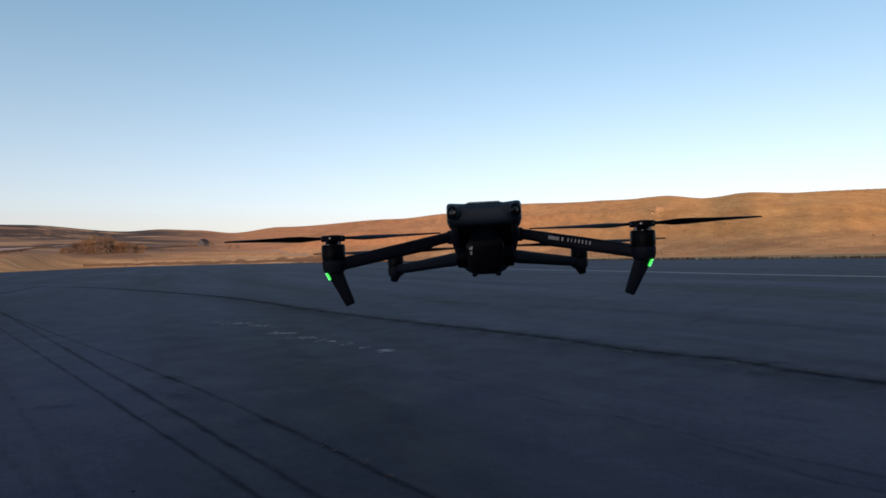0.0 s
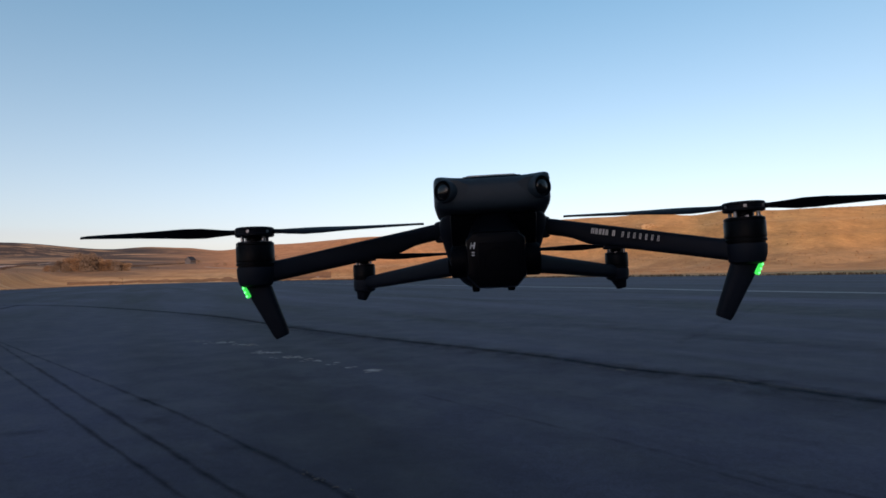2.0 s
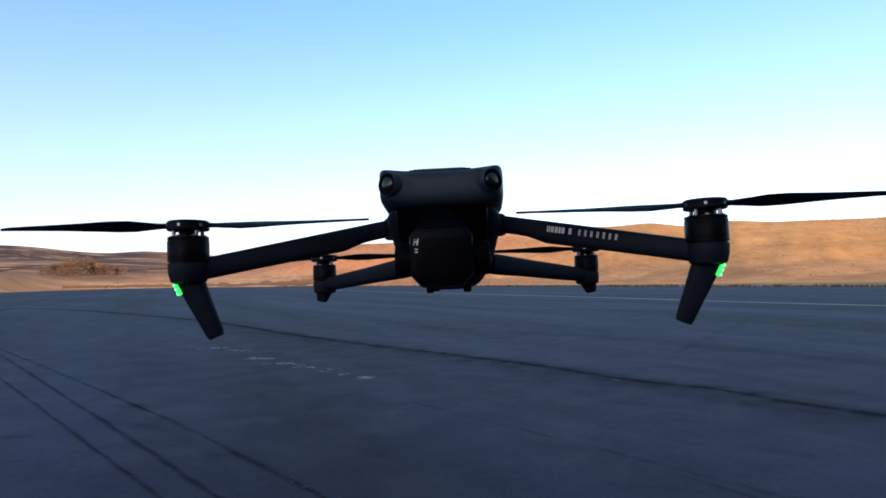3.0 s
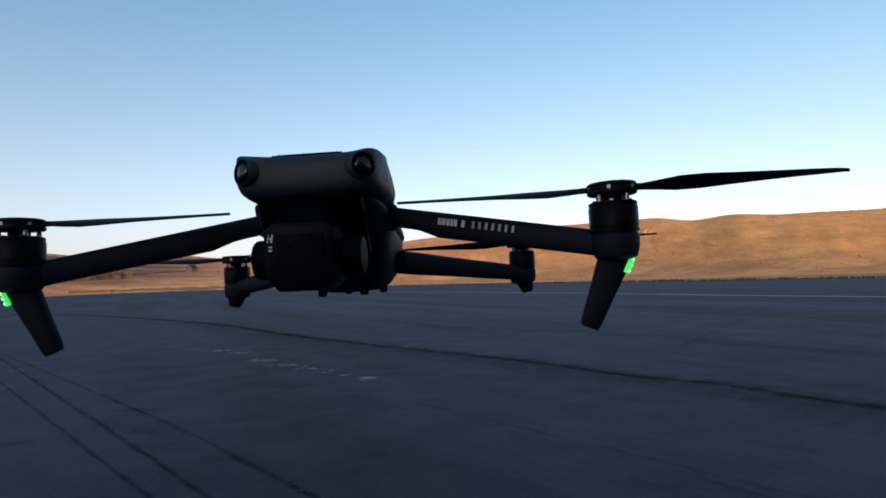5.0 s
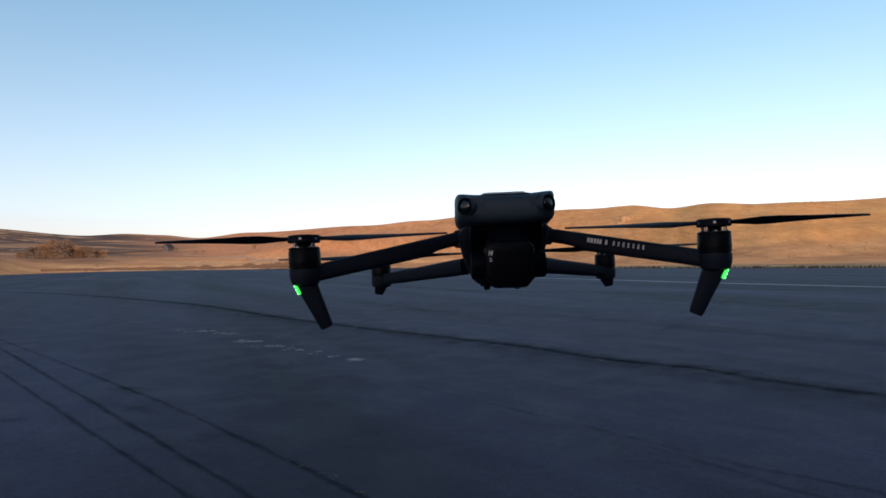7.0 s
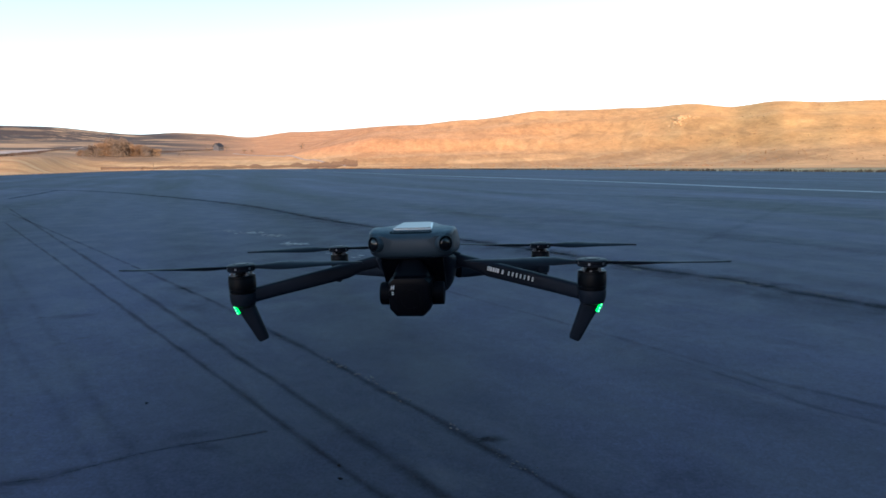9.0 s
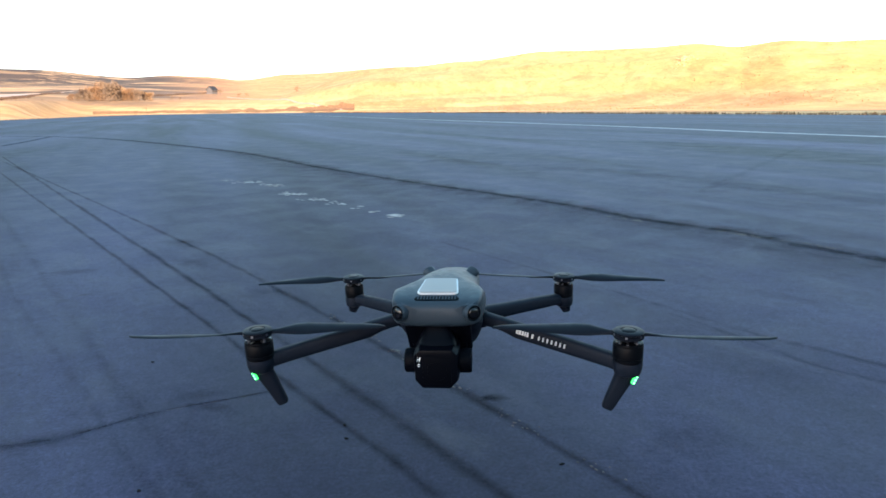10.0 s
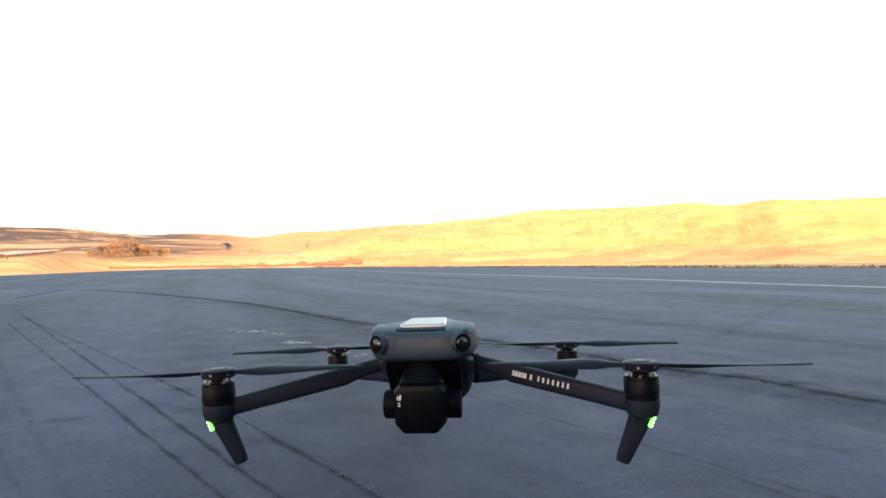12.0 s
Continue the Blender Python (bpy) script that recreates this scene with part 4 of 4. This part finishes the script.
def gimbal_camera():
    turn_x = Matrix.Rotation(radians(90), 3, "Y")
    # yoke behind the camera, hanging from the nose
    bm = bmesh.new()
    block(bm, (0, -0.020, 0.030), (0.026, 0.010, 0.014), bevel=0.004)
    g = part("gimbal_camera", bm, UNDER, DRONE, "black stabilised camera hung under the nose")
    # solid near-black plate: its colour stands in for the shade under the nose
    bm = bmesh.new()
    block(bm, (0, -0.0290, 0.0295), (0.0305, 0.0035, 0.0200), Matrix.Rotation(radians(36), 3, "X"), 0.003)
    part("shade_plate", bm, UNDER, g, "near-black plate painted as the shaded hollow behind the camera")
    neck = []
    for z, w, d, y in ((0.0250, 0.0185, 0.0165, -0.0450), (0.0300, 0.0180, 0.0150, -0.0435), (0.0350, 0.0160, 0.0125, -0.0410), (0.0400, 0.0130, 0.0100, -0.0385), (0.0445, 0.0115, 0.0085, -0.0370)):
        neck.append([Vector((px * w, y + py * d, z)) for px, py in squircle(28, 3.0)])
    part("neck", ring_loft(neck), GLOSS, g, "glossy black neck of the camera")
    # camera housing: rounded box with chamfered front
    rings = []
    for y, w, h, c in ((-0.0655, 0.0166, 0.0152, 0.0115), (-0.0645, 0.0190, 0.0178, 0.0118), (-0.060, 0.0200, 0.0190, 0.012), (-0.045, 0.0200, 0.0192, 0.0125), (-0.030, 0.0195, 0.0187, 0.013), (-0.025, 0.0165, 0.0155, 0.0135)):
        k = 0.32
        shape = [(-1, -1 + k * 1.3), (-1 + k * 1.1, -1), (1 - k * 1.1, -1), (1, -1 + k * 1.3), (1, 1 - k * 0.8), (1 - k * 0.8, 1), (-1 + k * 0.8, 1), (-1, 1 - k * 0.8)]
        ring = []
        for i, p in enumerate(shape):
            q = shape[(i + 1) % 8]
            for t in (0.06, 0.35, 0.65, 0.94):
                ring.append(Vector(((p[0] + (q[0] - p[0]) * t) * w, y, c + (p[1] + (q[1] - p[1]) * t) * h)))
        rings.append(ring)
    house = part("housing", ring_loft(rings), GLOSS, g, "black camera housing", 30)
    ly = Matrix.Rotation(radians(90), 3, "X")
    bm = bmesh.new()
    block(bm, (0.0008, -0.0655, 0.0112), (0.0128, 0.0006, 0.0122), bevel=0.0004)
    glass = part("front_glass", bm, UNDER, house, "dark square front glass")
    part("lens_ring", lathe([(0.0092, -0.0004), (0.0092, 0.0007), (0.0086, 0.0007), (0.0086, -0.0004)], (0.001, -0.0658, 0.0105), 36, ly), UNDER, glass)
    for s in (-1, 1):
        part("gimbal_motor", lathe([(0.0095, -0.0062), (0.0112, -0.005), (0.0112, 0.0046), (0.0104, 0.0058), (0.004, 0.0062)], (s * 0.0247, -0.043, 0.0115), 32, turn_x if s > 0 else Matrix.Rotation(radians(-90), 3, "Y")), UNDER, g, "black round tilt motor")
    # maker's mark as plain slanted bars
    bm = bmesh.new()
    tilt = Matrix.Rotation(radians(12), 3, "Y")
    block(bm, (-0.0163, -0.0651, 0.0215), (0.00042, 0.0004, 0.0021), tilt)
    block(bm, (-0.0143, -0.0656, 0.0215), (0.00042, 0.0004, 0.0021), tilt)
    block(bm, (-0.0153, -0.0654, 0.0215), (0.0011, 0.0004, 0.00035))
    for i in range(2):
        block(bm, (-0.0153, -0.0654, 0.0170 - i * 0.0018), (0.0009, 0.0003, 0.0004))
    part("marking", bm, PRINT, house, "small white printed mark")
    return g


gimbal_camera()


def motor(parent, x, y, z, r, h):
    """Black bell over a stator with bright slots; z is the middle of the bell."""
    b = part("motor", lathe([(r * 0.7, -h), (r, -h * 0.96), (r, -h * 0.78), (r * 0.975, -h * 0.74), (r * 0.975, -h * 0.64), (r, -h * 0.6), (r, h * 0.62), (r * 0.97, h * 0.68), (r * 0.97, h * 0.76), (r * 0.99, h * 0.8), (r * 0.97, h * 0.96), (r * 0.88, h), (r * 0.4, h * 1.03)], (x, y, z), 36), BELL, parent, "black motor bell")
    part("base_ring", lathe([(r * 0.9, -0.0014), (r * 0.93, -0.001), (r * 0.93, 0.001), (r * 0.9, 0.0012)], (x, y, z - h - 0.0009), 30), BELL, b)
    for i in range(6):
        a = radians(60 * i + 15)
        bm = bmesh.new()
        block(bm, (x + r * 0.68 * math.cos(a), y + r * 0.68 * math.sin(a), z + h * 1.02), (r * 0.2, r * 0.07, 0.0006), Matrix.Rotation(a, 3, "Z"))
        part("spoke", bm, RING, b)
    return b


def propeller(parent, x, y, z, turn, hand):
    """Two-bladed propeller at rest: top disc on pins, each blade twisted and tapered."""
    hub = part("propeller", lathe([(0.0056, -0.0004), (0.0056, 0.0030), (0.0126, 0.0034), (0.0133, 0.0040), (0.0133, 0.0052), (0.0128, 0.0056), (0.0128, 0.0076), (0.0133, 0.0080), (0.0133, 0.0090), (0.0124, 0.0098), (0.0072, 0.0100), (0.0066, 0.0092), (0.0012, 0.0092)], (x, y, z), 36), BLADE, parent, "black propeller hub")
    part("hub_cap", lathe([(0.0062, 0.0), (0.0062, 0.0008), (0.0054, 0.0013), (0.0012, 0.0014)], (x, y, z + 0.0090), 28), BELL, hub, "black cap")
    for k in range(6):
        a = radians(60 * k + 20 + turn)
        bm = bmesh.new()
        block(bm, (x + 0.0129 * math.cos(a), y + 0.0129 * math.sin(a), z + 0.0066), (0.0005, 0.0009, 0.0009), Matrix.Rotation(a, 3, "Z"))
        part("slot", bm, RING, hub, "bright slot in the hub's rim")
    for k in range(4):
        a = radians(90 * k + 45 + turn)
        part("pin", lathe([(0.0013, 0.0), (0.0013, 0.0045)], (x + 0.0100 * math.cos(a), y + 0.0100 * math.sin(a), z - 0.0008), 10), RING, hub, "bright steel pin")
    for s in (0, 180):
        rot = Matrix.Rotation(radians(turn + s), 3, "Z")
        rings = []
        for d, chord0, sweep, pitch, lift in ((0.008, 0.009, 0.0, 4, 0.0), (0.016, 0.0075, 0.0005, 14, 0.0), (0.024, 0.012, 0.002, 22, 0.0002), (0.034, 0.0185, 0.0035, 21, 0.0006), (0.046, 0.0215, 0.003, 17, 0.0012),
                                              (0.062, 0.0195, 0.0015, 13, 0.002), (0.080, 0.0165, 0.0, 10, 0.0031), (0.098, 0.013, -0.002, 8, 0.0043), (0.112, 0.009, -0.0045, 6, 0.0053), (0.118, 0.0045, -0.0068, 5, 0.0058), (0.1193, 0.001, -0.008, 5, 0.006)):
            chord = chord0 * 0.86
            tk = 0.0008 + 0.0016 * max(0.0, 1 - d / 0.03)
            ring = []
            for i in range(12):
                a = 2 * math.pi * i / 12
                cx, cz = math.cos(a) * chord / 2, math.sin(a) * tk
                cz += 0.0012 * (1 - (2 * cx / max(chord, 1e-6)) ** 2) * min(1.0, chord / 0.02)
                p = radians(pitch) * hand
                ring.append(rot @ Vector((d, hand * sweep + cx * math.cos(p) - cz * math.sin(p), 0.0066 + 0.15 * lift + cx * math.sin(p) + cz * math.cos(p))) + Vector((x, y, z)))
            rings.append(ring)
        part("blade", ring_loft(rings), BLADE, hub, "thin dark curved blade", 60)
    return hub


def front_arm(s):
    root, tip = Vector((s * 0.040, 0.001, 0.0372)), Vector((s * 0.158, -0.0405, 0.0125))
    st = []
    for k, hw, hh in ((0.0, 0.0060, 0.0062), (0.12, 0.0060, 0.0062), (0.18, 0.0060, 0.0064), (0.28, 0.0058, 0.0078), (0.5, 0.0058, 0.0076), (0.8, 0.0058, 0.0073), (0.95, 0.0066, 0.0072), (1.06, 0.0080, 0.0072)):
        c = root.lerp(tip, k)
        st.append(((c.x, c.y, c.z - (hh - 0.0066) - 0.0006), hw, hh))
    arm = part("front_arm", tube(st, 24, 3.0), ARM, DRONE, "straight dark grey front arm")
    mx, my, mz = s * 0.1685, -0.0467, 0.0240
    part("motor_mount", lathe([(0.0085, -0.0075), (0.0112, -0.006), (0.0126, -0.001), (0.0130, 0.005), (0.0126, 0.006)], (mx, my, 0.0085), 32), ARM, arm)
    motor(arm, mx, my, mz, 0.0131, 0.0083)
    # leg: flattened, leaning inwards to the foot
    leg_st = []
    for k, hw, hh in ((0.0, 0.0060, 0.0086), (0.12, 0.0060, 0.0086), (0.28, 0.0056, 0.0080), (0.6, 0.0050, 0.0067), (0.93, 0.0044, 0.0056), (1.0, 0.0036, 0.0048)):
        c = Vector((s * 0.1696, -0.0455, 0.006)).lerp(Vector((s * 0.1528, -0.0405, -0.0350)), k)
        leg_st.append((c, hh, hw))
    leg = part("landing_leg", tube(leg_st, 24, 3.0), ARM, DRONE, "tapered dark grey landing leg")
    # light panel on the outer front edge of the leg, with three beads
    lean = Matrix.Rotation(radians(s * 24), 3, "Y") @ Matrix.Rotation(radians(s * 28), 3, "Z")
    c = Vector((s * 0.1744, -0.0502, -0.0022))
    bm = bmesh.new()
    block(bm, c, (0.0013, 0.0012, 0.0046), lean, 0.0005)
    lamp = part("status_light", bm, LED_GREEN, leg, "glowing green status light")
    for k in (-1, 0, 1):
        b = bmesh.new()
        bmesh.ops.create_icosphere(b, subdivisions=2, radius=0.0008, matrix=Matrix.Translation(c + lean @ Vector((s * 0.0002, -0.0013, k * 0.0031))))
        part("bead", b, LED_WHITE, lamp)
    return arm


LED_WHITE = glow("green_light_core", (0.1, 1.0, 0.28), 1.1)
ARM_L, ARM_R = front_arm(-1), front_arm(1)


def rear_arm(s):
    root, tip = Vector((s * 0.034, 0.085, 0.0108)), Vector((s * 0.128, 0.1775, -0.0012))
    st = []
    for k, hw, hh in ((0.0, 0.0068, 0.0088), (0.12, 0.0068, 0.0088), (0.4, 0.0064, 0.0079), (0.75, 0.0064, 0.0074), (0.92, 0.0072, 0.0068), (1.04, 0.0082, 0.0066)):
        st.append((root.lerp(tip, k), hw, hh))
    arm = part("rear_arm", tube(st, 24, 3.0), ARM, DRONE, "dark grey rear arm set lower than the front pair")
    mx, my, mz = s * 0.1347, 0.1818, 0.0105
    part("motor_mount", lathe([(0.0085, -0.0075), (0.0112, -0.006), (0.0119, -0.001), (0.0119, 0.0042), (0.0114, 0.0052)], (mx, my, -0.0035), 30), ARM, arm)
    motor(arm, mx, my, mz, 0.0119, 0.0078)
    part("rear_foot", tube([((mx, my, -0.006), 0.0085, 0.0095), ((mx + s * 0.002, my + 0.001, -0.012), 0.0070, 0.0075), ((mx + s * 0.0038, my + 0.002, -0.0185), 0.0050, 0.0055), ((mx + s * 0.004, my + 0.002, -0.0195), 0.0040, 0.0046)], 20, 3.0), ARM, arm)
    propeller(arm, mx, my, mz + 0.0082, 10 if s < 0 else -6, s)
    return arm


rear_arm(-1), rear_arm(1)
propeller(ARM_L, -0.1685, -0.0467, 0.0240 + 0.0088, 10, 1)
propeller(ARM_R, 0.1685, -0.0467, 0.0240 + 0.0088, -9, -1)


def arm_marking():
    """The printed word on the arm as plain upright bars, bold then thin."""
    a, b = Vector((0.0716, -0.0190, 0.0304)), Vector((0.1168, -0.0348, 0.0213))
    d = (b - a).normalized()
    out = Vector((d.y, -d.x, 0)).normalized()
    if out.y > 0:
        out = -out
    up = d.cross(out).normalized()
    if up.z < 0:
        up = -up
    rot = Matrix((d, out, up)).transposed()
    bm = bmesh.new()
    span = (b - a).length
    glyphs = [(0.02, 0.034, 1), (0.075, 0.026, 1), (0.13, 0.026, 1), (0.178, 0.012, 1), (0.225, 0.026, 1), (0.325, 0.026, 1)]
    glyphs += [(0.455 + i * 0.083, 0.022, 0) for i in range(7)]
    for c, w, bold in glyphs:
        p = a.lerp(b, c) + out * 0.0002
        h = 0.0020
        k = 0.00034 if bold else 0.00018
        block(bm, p - d * (w * span * 0.4), (k, 0.0005, h), rot)
        block(bm, p + d * (w * span * 0.4), (k, 0.0005, h), rot)
    return part("marking", bm, PRINT, ARM_R, "white printed marking")


arm_marking()
